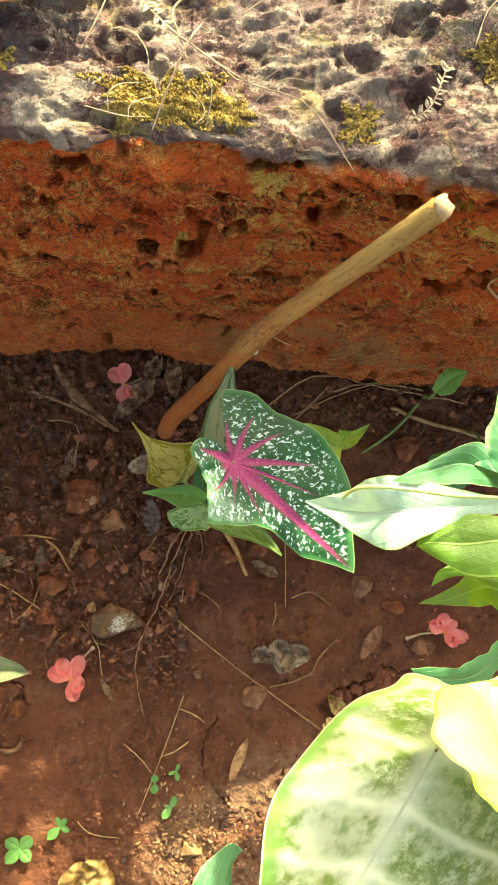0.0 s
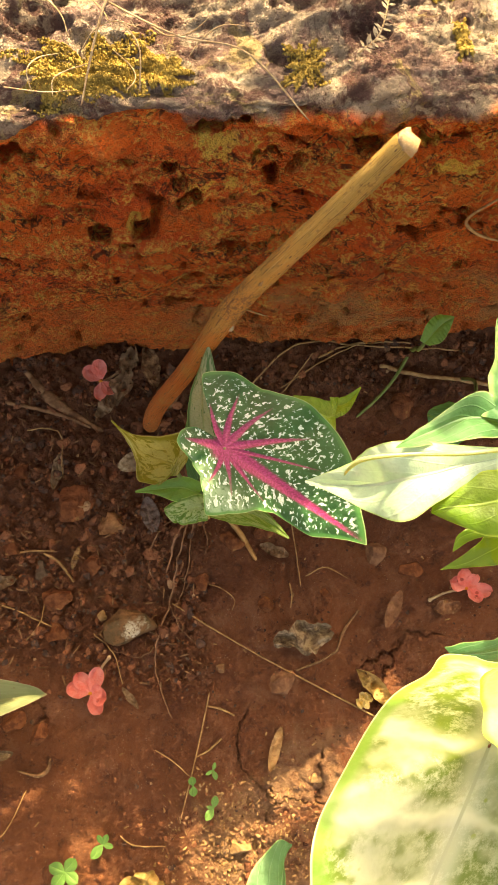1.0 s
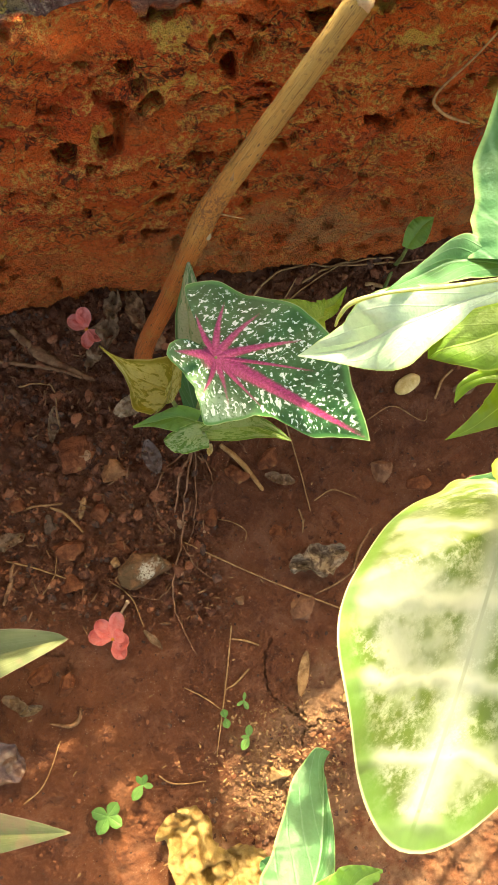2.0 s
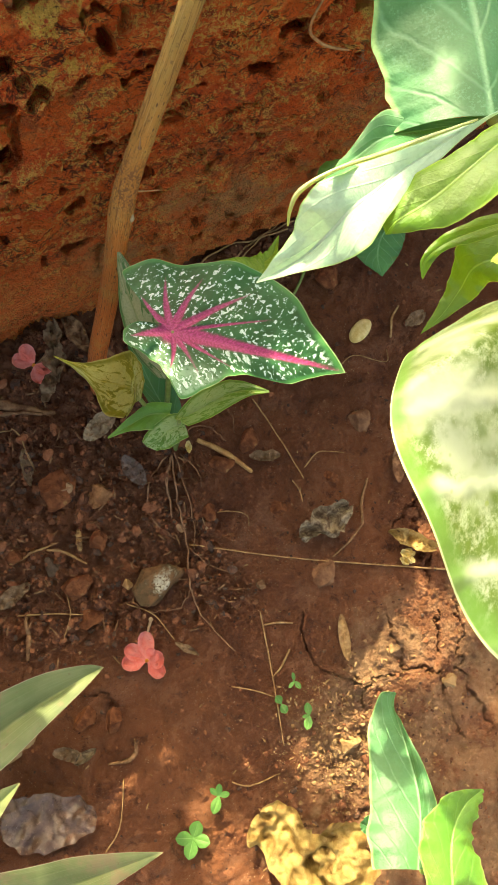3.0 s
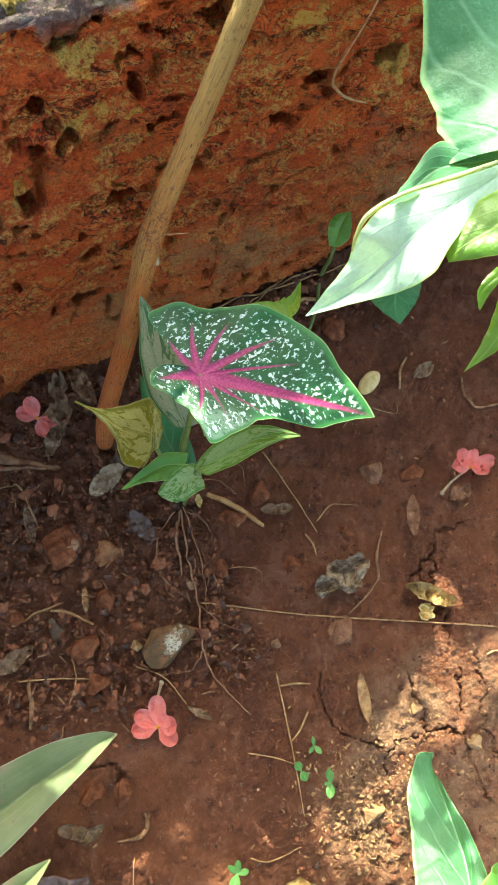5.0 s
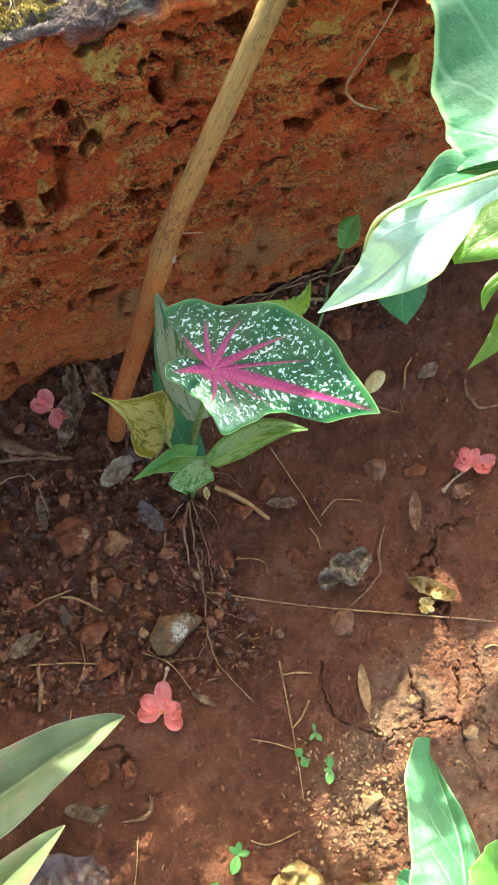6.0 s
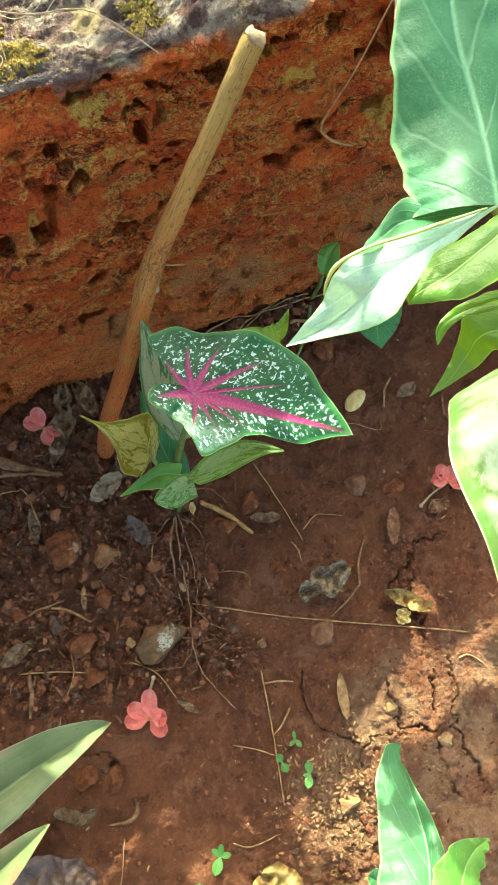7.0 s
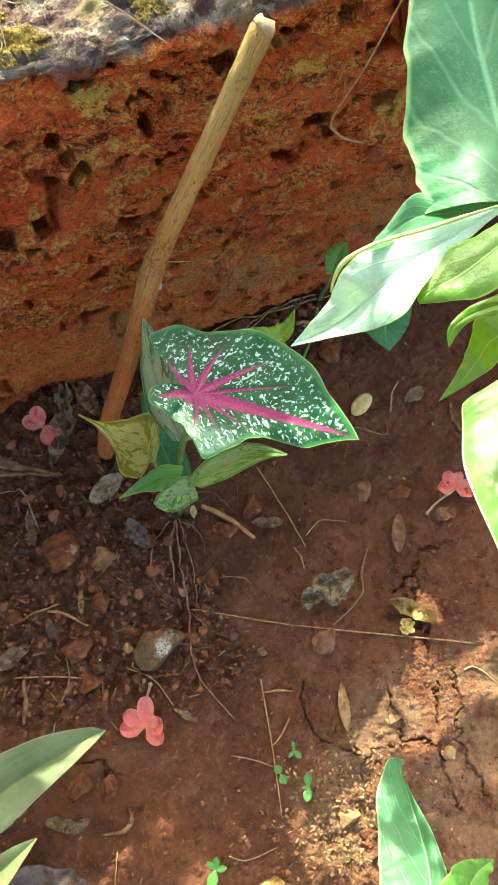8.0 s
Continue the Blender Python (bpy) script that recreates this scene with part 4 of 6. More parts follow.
# ---- the caladium ----
def build_caladium():
    plant = thing("caladium", (0.004, 0.066, 0.0), "young caladium, white-speckled green leaf with magenta veins", "plant")
    centre, ex, flat = Vector((0.0214, 0.0745, 0.1896)), Vector((0.7823, -0.5865, -0.2099)), Vector((0.2402, -0.0270, 0.9704))
    ey = flat.cross(ex)
    rim = [(0, 89), (8, 79), (17, 71), (29, 67), (41, 61), (53, 53), (64, 48), (77, 41), (89, 37), (105, 38), (120, 39), (131, 39.5), (138.5, 39),
           (141.5, 33), (143, 24), (147, 14), (160, 5.5), (172, 8), (177, 17), (184, 21), (192, 23.2), (205, 24), (216, 22), (236, 17.2), (262, 18.7),
           (277, 25.6), (286, 34.4), (304, 32.5), (329, 34), (341, 40.6), (345.5, 51), (348, 62), (353.5, 69.5), (357.5, 79), (360, 89)]
    a, r = np.array(rim, float).T
    segs, rings = 400, 64
    th = np.linspace(0, 360, segs, endpoint=False)
    rr = np.interp(th, a, r)
    k = np.exp(-(np.arange(-4, 5) / 1.6) ** 2)
    rs = np.convolve(np.concatenate([rr[-4:], rr, rr[:4]]), k / k.sum(), "valid")
    rs = np.where((th < 4) | (th > 356), rr, rs)
    f = (np.linspace(0.002, 1, rings) ** 0.9)[:, None]
    u, v = f * rs * np.cos(np.radians(th)), f * rs * np.sin(np.radians(th))
    veins = [(89, 0.5, 3.0), (-8, 28, 1.7), (10, 31, 1.7), (35, 29, 1.8), (-18, 15, 1.7), (-19, -7, 2.4), (2, -20, 1.3), (16, -19, 1.5), (32, -12, 1.3), (55, 20, 0.8)]
    vein = np.exp(-((np.hypot(u, v) / 6.5) ** 2))
    for vx, vy, wide in veins:
        length = math.hypot(vx, vy)
        g = np.clip((u * vx + v * vy) / length**2, 0, 1)
        bow = 1.4 * np.sin(np.pi * g) * (0 if abs(vy) < 2 else np.sign(vy))
        dist = np.hypot(u - g * vx + bow * vy / length * np.sign(vy), v - g * vy - bow * vx / length * 0.4)
        vein = np.maximum(vein, np.exp(-((dist / (1.40 * wide * (1 - 0.80 * g) + 0.10)) ** 2)) * (1 - 0.7 * g**2.5))
    lift = 0.10 * np.abs(v) * np.clip(u / 40, -0.3, 1) - 0.0012 * (u - 20) ** 2 * 0.25 + 1.5 * f**3 * np.sin(np.radians(th) * 7) + 0.8 * f**4 * np.sin(np.radians(th) * 13 + 1) - 0.05 * np.clip(-v, 0, 50) - 1.6 * vein * (1 - f)
    pos = (np.array(centre) + (u[..., None] * np.array(ex) + v[..., None] * np.array(ey) + lift[..., None] * np.array(flat)) / 1000)
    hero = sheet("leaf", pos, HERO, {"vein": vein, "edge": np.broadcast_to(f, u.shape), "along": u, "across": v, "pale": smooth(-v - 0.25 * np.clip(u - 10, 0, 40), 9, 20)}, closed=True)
    under(tagged(hero, "dark green leaf speckled white, magenta veins"), plant)
    rest = [
        ("striped dark leaf behind", DARK_STRIPED, [(0.010, 0.084, 0.105), (0.004, 0.099, 0.122), (0.006, 0.112, 0.145), (0.012, 0.123, 0.163), (0.018, 0.134, 0.172)],
         [(0.016, 0.080, 0.105), (0.013, 0.097, 0.125), (0.013, 0.109, 0.148), (0.014, 0.120, 0.165), (0.018, 0.134, 0.172)],
         [(0.025, 0.079, 0.105), (0.030, 0.094, 0.127), (0.028, 0.106, 0.150), (0.022, 0.117, 0.166), (0.018, 0.134, 0.172)]),
        ("blue-green lower leaf", DARK_GREEN, [(0.003, 0.072, 0.060), (0.000, 0.096, 0.070), (0.004, 0.114, 0.085), (0.009, 0.127, 0.090)],
         [(0.009, 0.069, 0.060), (0.007, 0.087, 0.075), (0.007, 0.105, 0.088), (0.009, 0.127, 0.090)],
         [(0.017, 0.066, 0.060), (0.019, 0.082, 0.075), (0.016, 0.103, 0.085), (0.009, 0.127, 0.090)]),
        ("yellow-olive leaf with a dry tip", OLIVE, [(0.002, 0.095, 0.135), (-0.006, 0.091, 0.148), (-0.020, 0.089, 0.160), (-0.028, 0.091, 0.166), (-0.035, 0.0965, 0.171)],
         [(-0.005, 0.078, 0.122), (-0.013, 0.079, 0.140), (-0.021, 0.081, 0.155), (-0.026, 0.088, 0.165), (-0.035, 0.096, 0.171)],
         [(-0.018, 0.069, 0.110), (-0.026, 0.070, 0.130), (-0.025, 0.076, 0.150), (-0.028, 0.086, 0.165), (-0.035, 0.0955, 0.171)]),
        ("back lobe of the olive leaf", OLIVE, [(0.002, 0.095, 0.135), (0.004, 0.090, 0.130), (0.003, 0.082, 0.122), (-0.003, 0.074, 0.115)],
         [(-0.002, 0.085, 0.131), (-0.002, 0.082, 0.128), (-0.004, 0.079, 0.121), (-0.008, 0.073, 0.114)],
         [(-0.009, 0.077, 0.124), (-0.011, 0.074, 0.120), (-0.014, 0.070, 0.114), (-0.017, 0.068, 0.110)]),
        ("small bright leaf", FRESH, [(0.012, 0.070, 0.090), (0.000, 0.075, 0.094), (-0.015, 0.073, 0.092), (-0.031, 0.0695, 0.086)],
         [(0.008, 0.065, 0.088), (-0.003, 0.069, 0.092), (-0.017, 0.069, 0.090), (-0.031, 0.069, 0.086)],
         [(-0.001, 0.058, 0.092), (-0.009, 0.061, 0.094), (-0.019, 0.066, 0.090), (-0.031, 0.0685, 0.086)]),
        ("crinkled low leaf", STRIPED, [(0.015, 0.061, 0.088), (0.007, 0.064, 0.092), (-0.008, 0.060, 0.094), (-0.014, 0.057, 0.090)],
         [(0.013, 0.055, 0.085), (0.005, 0.056, 0.090), (-0.005, 0.053, 0.092), (-0.013, 0.053, 0.090)],
         [(0.012, 0.048, 0.085), (0.005, 0.047, 0.088), (-0.002, 0.046, 0.090), (-0.009, 0.048, 0.090)]),
        ("striped leaf under the speckled one", STRIPED, [(0.008, 0.056, 0.110), (0.020, 0.057, 0.130), (0.033, 0.051, 0.155), (0.041, 0.043, 0.172), (0.050, 0.029, 0.182)],
         [(0.011, 0.056, 0.100), (0.023, 0.050, 0.125), (0.035, 0.044, 0.152), (0.042, 0.037, 0.170), (0.050, 0.029, 0.182)],
         [(0.013, 0.048, 0.110), (0.024, 0.042, 0.130), (0.035, 0.037, 0.155), (0.042, 0.033, 0.172), (0.050, 0.028, 0.182)]),
    ]
    for n, (label, material, left, mid, right) in enumerate(rest):
        under(tagged(leaf("leaf", left, mid, right, material, 0.0012 if n == 5 else 0.0005, 3, seed=n), label), plant)
    for pts, radius in ((((0.004, 0.066, -0.01), (0.008, 0.072, 0.06), (0.015, 0.074, 0.13), (0.0214, 0.0745, 0.188)), 0.0019),
                        (((0.003, 0.067, -0.01), (0.008, 0.074, 0.05), (0.016, 0.082, 0.10)), 0.0018), (((0.002, 0.066, -0.01), (0.0, 0.072, 0.06), (-0.006, 0.078, 0.121)), 0.0016),
                        (((0.005, 0.064, -0.01), (0.009, 0.062, 0.05), (0.011, 0.056, 0.10)), 0.0016), (((0.004, 0.065, -0.01), (0.010, 0.068, 0.04), (0.008, 0.065, 0.088)), 0.0013),
                        (((0.004, 0.064, -0.01), (0.012, 0.062, 0.04), (0.013, 0.055, 0.085)), 0.0012), (((0.003, 0.066, -0.01), (0.007, 0.068, 0.03), (0.009, 0.069, 0.06)), 0.0013)):
        under(tube("stalk", pts, [radius, radius * 0.8], STALK, 18, 8), plant)


build_caladium()


# ---- the broad-leaved plants ----
def build_plant(name, at, label, blades, stalks):
    plant = thing(name, at, label, "plant")
    for n, (words, material, wave, left, mid, right) in enumerate(blades):
        under(tagged(leaf("leaf", left, mid, right, material, wave, 5, 60, 31, seed=n + 20, scallop=0.02 if wave > 0.00085 else 0.0), words), plant)
    for pts, radius in stalks:
        under(tube("stalk", pts, [radius, radius * 0.75], STALK, 22, 9), plant)
    return plant


def broad_leaf(plant, words, material, centre, ex, flat, rim, cup, droop):
    """A wide rounded blade by its reach in each direction from the stalk; u runs along the midrib."""
    ex, flat = Vector(ex).normalized(), Vector(flat).normalized()
    flat = (flat - ex * flat.dot(ex)).normalized()
    ey = flat.cross(ex)
    a, r = np.array(rim, float).T
    th = np.linspace(-180, 180, 160)
    p = np.concatenate([r[-3:-1], r, r[1:3]])
    q = np.concatenate([a[-3:-1] - 360, a, a[1:3] + 360])
    rr = np.interp(th, q, p)
    k = np.exp(-(np.arange(-6, 7) / 3.0) ** 2)
    rr = np.convolve(np.concatenate([rr[-7:-1], rr, rr[1:7]]), k / k.sum(), "valid")
    f = np.linspace(0.01, 1, 50)[:, None]
    u, v = f * rr * np.cos(np.radians(th)), f * rr * np.sin(np.radians(th))
    w = cup(u, v) + 0.0012 * f**4 * np.sin(np.radians(th) * 9 + 0.6)
    pos = np.array(centre) + u[..., None] * np.array(ex) + v[..., None] * np.array(ey) + w[..., None] * np.array(flat)
    sag = np.interp(th, *np.array(droop, float).T) * f**1.6
    pos = pos + sag[..., None] * np.array((0.22, -0.06, -1.0))
    ob = sheet("leaf", pos, material, {"edge": np.broadcast_to(f, u.shape)})
    mesh = ob.data
    reach = max(r)
    st = np.stack([0.5 + 0.5 * u / reach, 0.5 + 0.5 * np.clip(v / reach, -1, 1)], -1).reshape(-1, 2)
    idx = np.empty(len(mesh.loops), np.int32)
    mesh.loops.foreach_get("vertex_index", idx)
    mesh.uv_layers.new(name="UVMap").data.foreach_set("uv", st[idx].reshape(-1).astype(np.float32))
    return under(tagged(ob, words), plant)


def build_arrowhead():
    plant = build_plant("arrowhead_plant", (0.300, 0.050, 0.0), "leafy arrowhead vine with sunlit pale and green leaves", [
        ("broad green upright leaf", UPRIGHT, 0.0012, [(0.104, 0.057, 0.317), (0.1085, 0.068, 0.3155), (0.114, 0.088, 0.315), (0.128, 0.118, 0.325), (0.147, 0.146, 0.328), (0.186, 0.184, 0.325)],
         [(0.130, 0.0440, 0.3260), (0.138, 0.061, 0.3245), (0.150, 0.087, 0.321), (0.160, 0.120, 0.324), (0.172, 0.149, 0.328), (0.190, 0.186, 0.325)],
         [(0.158, 0.040, 0.310), (0.168, 0.062, 0.307), (0.180, 0.084, 0.308), (0.194, 0.116, 0.315), (0.203, 0.153, 0.320), (0.198, 0.190, 0.322)]),
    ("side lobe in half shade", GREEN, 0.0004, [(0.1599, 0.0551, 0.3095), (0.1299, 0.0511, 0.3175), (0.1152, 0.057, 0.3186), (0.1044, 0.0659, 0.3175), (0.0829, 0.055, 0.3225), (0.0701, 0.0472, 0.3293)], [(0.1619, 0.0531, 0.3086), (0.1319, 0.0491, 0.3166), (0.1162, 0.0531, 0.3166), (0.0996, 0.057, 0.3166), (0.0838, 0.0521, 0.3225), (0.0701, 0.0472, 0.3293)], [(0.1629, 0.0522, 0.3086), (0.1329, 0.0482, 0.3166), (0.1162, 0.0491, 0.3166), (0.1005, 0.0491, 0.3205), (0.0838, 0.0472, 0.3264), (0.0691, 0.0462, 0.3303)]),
        ("folded green leaf, sun glare painted pale into its colour", PALE, 0.0006, [(0.1535, 0.0472, 0.321), (0.1235, 0.0432, 0.329), (0.0954, 0.0453, 0.3298), (0.0751, 0.0494, 0.3251), (0.0645, 0.0493, 0.3173), (0.0617, 0.0475, 0.3041), (0.0539, 0.0453, 0.2931), (0.0463, 0.0441, 0.2816)], [(0.1535, 0.0472, 0.321), (0.1235, 0.0432, 0.329), (0.095, 0.0403, 0.3261), (0.0835, 0.0383, 0.3243), (0.0753, 0.0376, 0.3209), (0.068, 0.0375, 0.3098), (0.06, 0.0394, 0.2958), (0.0463, 0.0441, 0.2816)], [(0.1544, 0.0463, 0.3192), (0.1244, 0.0423, 0.3272), (0.0995, 0.036, 0.3249), (0.0836, 0.0291, 0.3239), (0.0731, 0.0236, 0.3218), (0.0657, 0.0264, 0.3122), (0.0567, 0.0351, 0.2966), (0.0463, 0.0437, 0.2816)]),
        ("yellow-green leaf below", PLAIN_LIME, 0.0004, [(0.1562, 0.0443, 0.3191), (0.1262, 0.0403, 0.3271), (0.1136, 0.0374, 0.329), (0.098, 0.0374, 0.3251), (0.0845, 0.0335, 0.3203), (0.0815, 0.0257, 0.3193)], [(0.1581, 0.0375, 0.321), (0.1281, 0.0335, 0.329), (0.1126, 0.0296, 0.3309), (0.0971, 0.0267, 0.3271), (0.0854, 0.0267, 0.3232), (0.0815, 0.0257, 0.3193)], [(0.16, 0.0268, 0.3239), (0.13, 0.0228, 0.3319), (0.1126, 0.017, 0.3329), (0.098, 0.016, 0.329), (0.0883, 0.0209, 0.3241), (0.0815, 0.0257, 0.3193)]),
        ("narrow curled leaf", PLAIN_LIME, 0.0003, [(0.159, 0.02, 0.307), (0.129, 0.016, 0.315), (0.117, 0.021, 0.308), (0.104, 0.022, 0.304), (0.096, 0.019, 0.301), (0.094, 0.014, 0.298)], [(0.158, 0.017, 0.307), (0.128, 0.013, 0.315), (0.115, 0.017, 0.308), (0.105, 0.019, 0.304), (0.097, 0.018, 0.301), (0.094, 0.014, 0.298)], [(0.157, 0.013, 0.307), (0.127, 0.009, 0.315), (0.112, 0.014, 0.308), (0.104, 0.017, 0.304), (0.099, 0.016, 0.301), (0.094, 0.013, 0.298)]),
        ("hanging lime leaf", PLAIN_LIME, 0.0006, [(0.138, 0.021, 0.285), (0.128, 0.028, 0.272), (0.121, 0.019, 0.258), (0.114, 0.013, 0.252), (0.104, 0.007, 0.246)],
         [(0.135, 0.009, 0.285), (0.126, 0.015, 0.274), (0.122, 0.013, 0.260), (0.114, 0.009, 0.252), (0.104, 0.007, 0.246)],
         [(0.130, -0.005, 0.285), (0.128, 0.007, 0.274), (0.125, 0.007, 0.262), (0.115, 0.007, 0.252), (0.104, 0.007, 0.246)]),
        ("dark shaded leaf near the soil", DARK_GREEN, 0.0005, [(0.160, 0.105, 0.120), (0.147, 0.100, 0.120), (0.147, 0.089, 0.120), (0.154, 0.075, 0.118)],
         [(0.171, 0.099, 0.130), (0.161, 0.093, 0.125), (0.156, 0.085, 0.121), (0.154, 0.075, 0.118)],
         [(0.183, 0.097, 0.120), (0.175, 0.087, 0.120), (0.167, 0.081, 0.119), (0.154, 0.075, 0.118)]),
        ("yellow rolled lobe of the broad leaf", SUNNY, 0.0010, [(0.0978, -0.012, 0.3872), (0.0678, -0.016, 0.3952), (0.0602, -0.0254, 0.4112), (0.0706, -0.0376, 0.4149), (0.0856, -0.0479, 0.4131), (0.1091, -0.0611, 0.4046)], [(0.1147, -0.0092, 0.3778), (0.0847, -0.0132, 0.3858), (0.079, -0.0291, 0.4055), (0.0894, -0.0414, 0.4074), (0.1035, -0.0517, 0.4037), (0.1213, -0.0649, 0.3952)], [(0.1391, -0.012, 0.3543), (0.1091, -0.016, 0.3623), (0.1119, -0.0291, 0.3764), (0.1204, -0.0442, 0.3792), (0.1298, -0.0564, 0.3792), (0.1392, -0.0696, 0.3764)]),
        ("green upper lobe of the broad leaf", GREEN, 0.0008, [(0.0767, -0.0157, 0.3319), (0.0951, -0.0135, 0.3319), (0.1077, -0.0043, 0.3319), (0.1174, 0.0034, 0.3465), (0.1349, 0.0064, 0.3416)], [(0.0796, -0.0189, 0.33), (0.0971, -0.0179, 0.329), (0.1097, -0.0092, 0.329), (0.1203, -0.0014, 0.3416), (0.1378, 0.0015, 0.3367)], [(0.0825, -0.0218, 0.3271), (0.099, -0.0218, 0.3251), (0.1126, -0.014, 0.3251), (0.1233, -0.0082, 0.3367), (0.1407, -0.0053, 0.3319)]),
    ], [
        (((0.300, 0.050, -0.01), (0.275, 0.055, 0.12), (0.190, 0.058, 0.24), (0.139, 0.053, 0.311)), 0.0030),
        (((0.304, 0.045, -0.01), (0.280, 0.040, 0.15), (0.190, 0.030, 0.27), (0.133, 0.036, 0.321)), 0.0026),
        (((0.306, 0.042, -0.01), (0.284, 0.025, 0.14), (0.185, 0.010, 0.25), (0.135, 0.009, 0.284)), 0.0022),
        (((0.308, 0.040, -0.01), (0.286, 0.010, 0.18), (0.180, -0.020, 0.30), (0.128, -0.025, 0.358), (0.0659, -0.0301, 0.3965)), 0.0030),
        (((0.215, 0.150, -0.01), (0.200, 0.130, 0.06), (0.171, 0.099, 0.130)), 0.0014),
        (((0.304, 0.042, -0.01), (0.276, 0.020, 0.18), (0.170, 0.010, 0.29), (0.128, 0.013, 0.315)), 0.0016),
    ])
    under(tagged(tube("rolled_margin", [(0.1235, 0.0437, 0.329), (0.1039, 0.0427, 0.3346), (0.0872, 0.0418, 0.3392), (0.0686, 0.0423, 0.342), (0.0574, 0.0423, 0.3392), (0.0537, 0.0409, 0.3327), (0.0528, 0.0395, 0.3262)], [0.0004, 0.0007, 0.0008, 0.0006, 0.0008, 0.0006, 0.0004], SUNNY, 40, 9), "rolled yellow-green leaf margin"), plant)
    rim = [(-180, 0.016), (-151, 0.0193), (-113, 0.0237), (-93, 0.029), (-78, 0.0374), (-65, 0.042), (-49, 0.0462), (-35, 0.0511), (-23, 0.0573), (-12, 0.0658), (0, 0.0771), (12, 0.0705), (25, 0.0639), (41, 0.0602), (55, 0.0555), (70, 0.0498), (90, 0.047), (110, 0.0423), (135, 0.0338), (160, 0.0207), (180, 0.016)]
    broad_leaf(plant, "broad pale cream-green leaf with green speckles", BROAD, (0.064, -0.0304, 0.3997), (-0.434, -0.883, -0.179), (0.348, -0.348, 0.870), rim,
               lambda u, v: 0.12 * np.abs(v) - 1.6 * v * v - 0.8 * np.clip(u, 0, 1) ** 2,
               [(-180, 0.050), (-151, 0.062), (-128, 0.060), (-113, 0.052), (-93, 0.040), (-78, 0.023), (-65, 0.007), (-50, 0.0), (130, 0.0), (160, 0.03), (180, 0.050)])


build_arrowhead()
build_plant("young_arum", (0.030, -0.245, 0.0), "low glossy green arum leaves, bases in full sun", [
    ("upright wavy leaf, half in sun", GREEN, 0.0009, [(-0.009, -0.188, 0.154), (-0.004, -0.176, 0.147), (0.007, -0.163, 0.137), (0.021, -0.140, 0.127), (0.036, -0.128, 0.121), (0.044, -0.131, 0.119)],
     [(0.009, -0.197, 0.156), (0.019, -0.186, 0.149), (0.028, -0.173, 0.139), (0.035, -0.153, 0.128), (0.039, -0.138, 0.122), (0.044, -0.131, 0.119)],
     [(0.018, -0.205, 0.155), (0.027, -0.190, 0.150), (0.035, -0.173, 0.141), (0.038, -0.148, 0.130), (0.039, -0.136, 0.123), (0.044, -0.132, 0.119)]),
    ("second green leaf", FRESH, 0.0010, [(0.007, -0.205, 0.165), (0.014, -0.186, 0.164), (0.024, -0.178, 0.160), (0.039, -0.177, 0.152), (0.050, -0.182, 0.146), (0.056, -0.186, 0.142)],
     [(0.015, -0.212, 0.168), (0.025, -0.196, 0.162), (0.034, -0.189, 0.155), (0.044, -0.186, 0.148), (0.051, -0.186, 0.144), (0.056, -0.186, 0.142)],
     [(0.032, -0.223, 0.160), (0.036, -0.208, 0.156), (0.038, -0.199, 0.152), (0.046, -0.193, 0.148), (0.053, -0.189, 0.144), (0.056, -0.187, 0.142)]),
    ("small side leaf", GREEN, 0.0003, [(0.000, -0.192, 0.108), (-0.004, -0.184, 0.110), (-0.003, -0.180, 0.110)], [(0.003, -0.190, 0.107), (-0.001, -0.183, 0.108), (-0.003, -0.180, 0.110)],
     [(0.007, -0.186, 0.108), (0.003, -0.179, 0.110), (-0.003, -0.180, 0.110)]),
], [(((0.030, -0.245, -0.01), (0.024, -0.225, 0.08), (0.010, -0.198, 0.157)), 0.0024), (((0.032, -0.250, -0.01), (0.026, -0.238, 0.09), (0.015, -0.213, 0.167)), 0.0022),
    (((0.028, -0.243, -0.01), (0.015, -0.215, 0.06), (0.003, -0.190, 0.107)), 0.0014)])
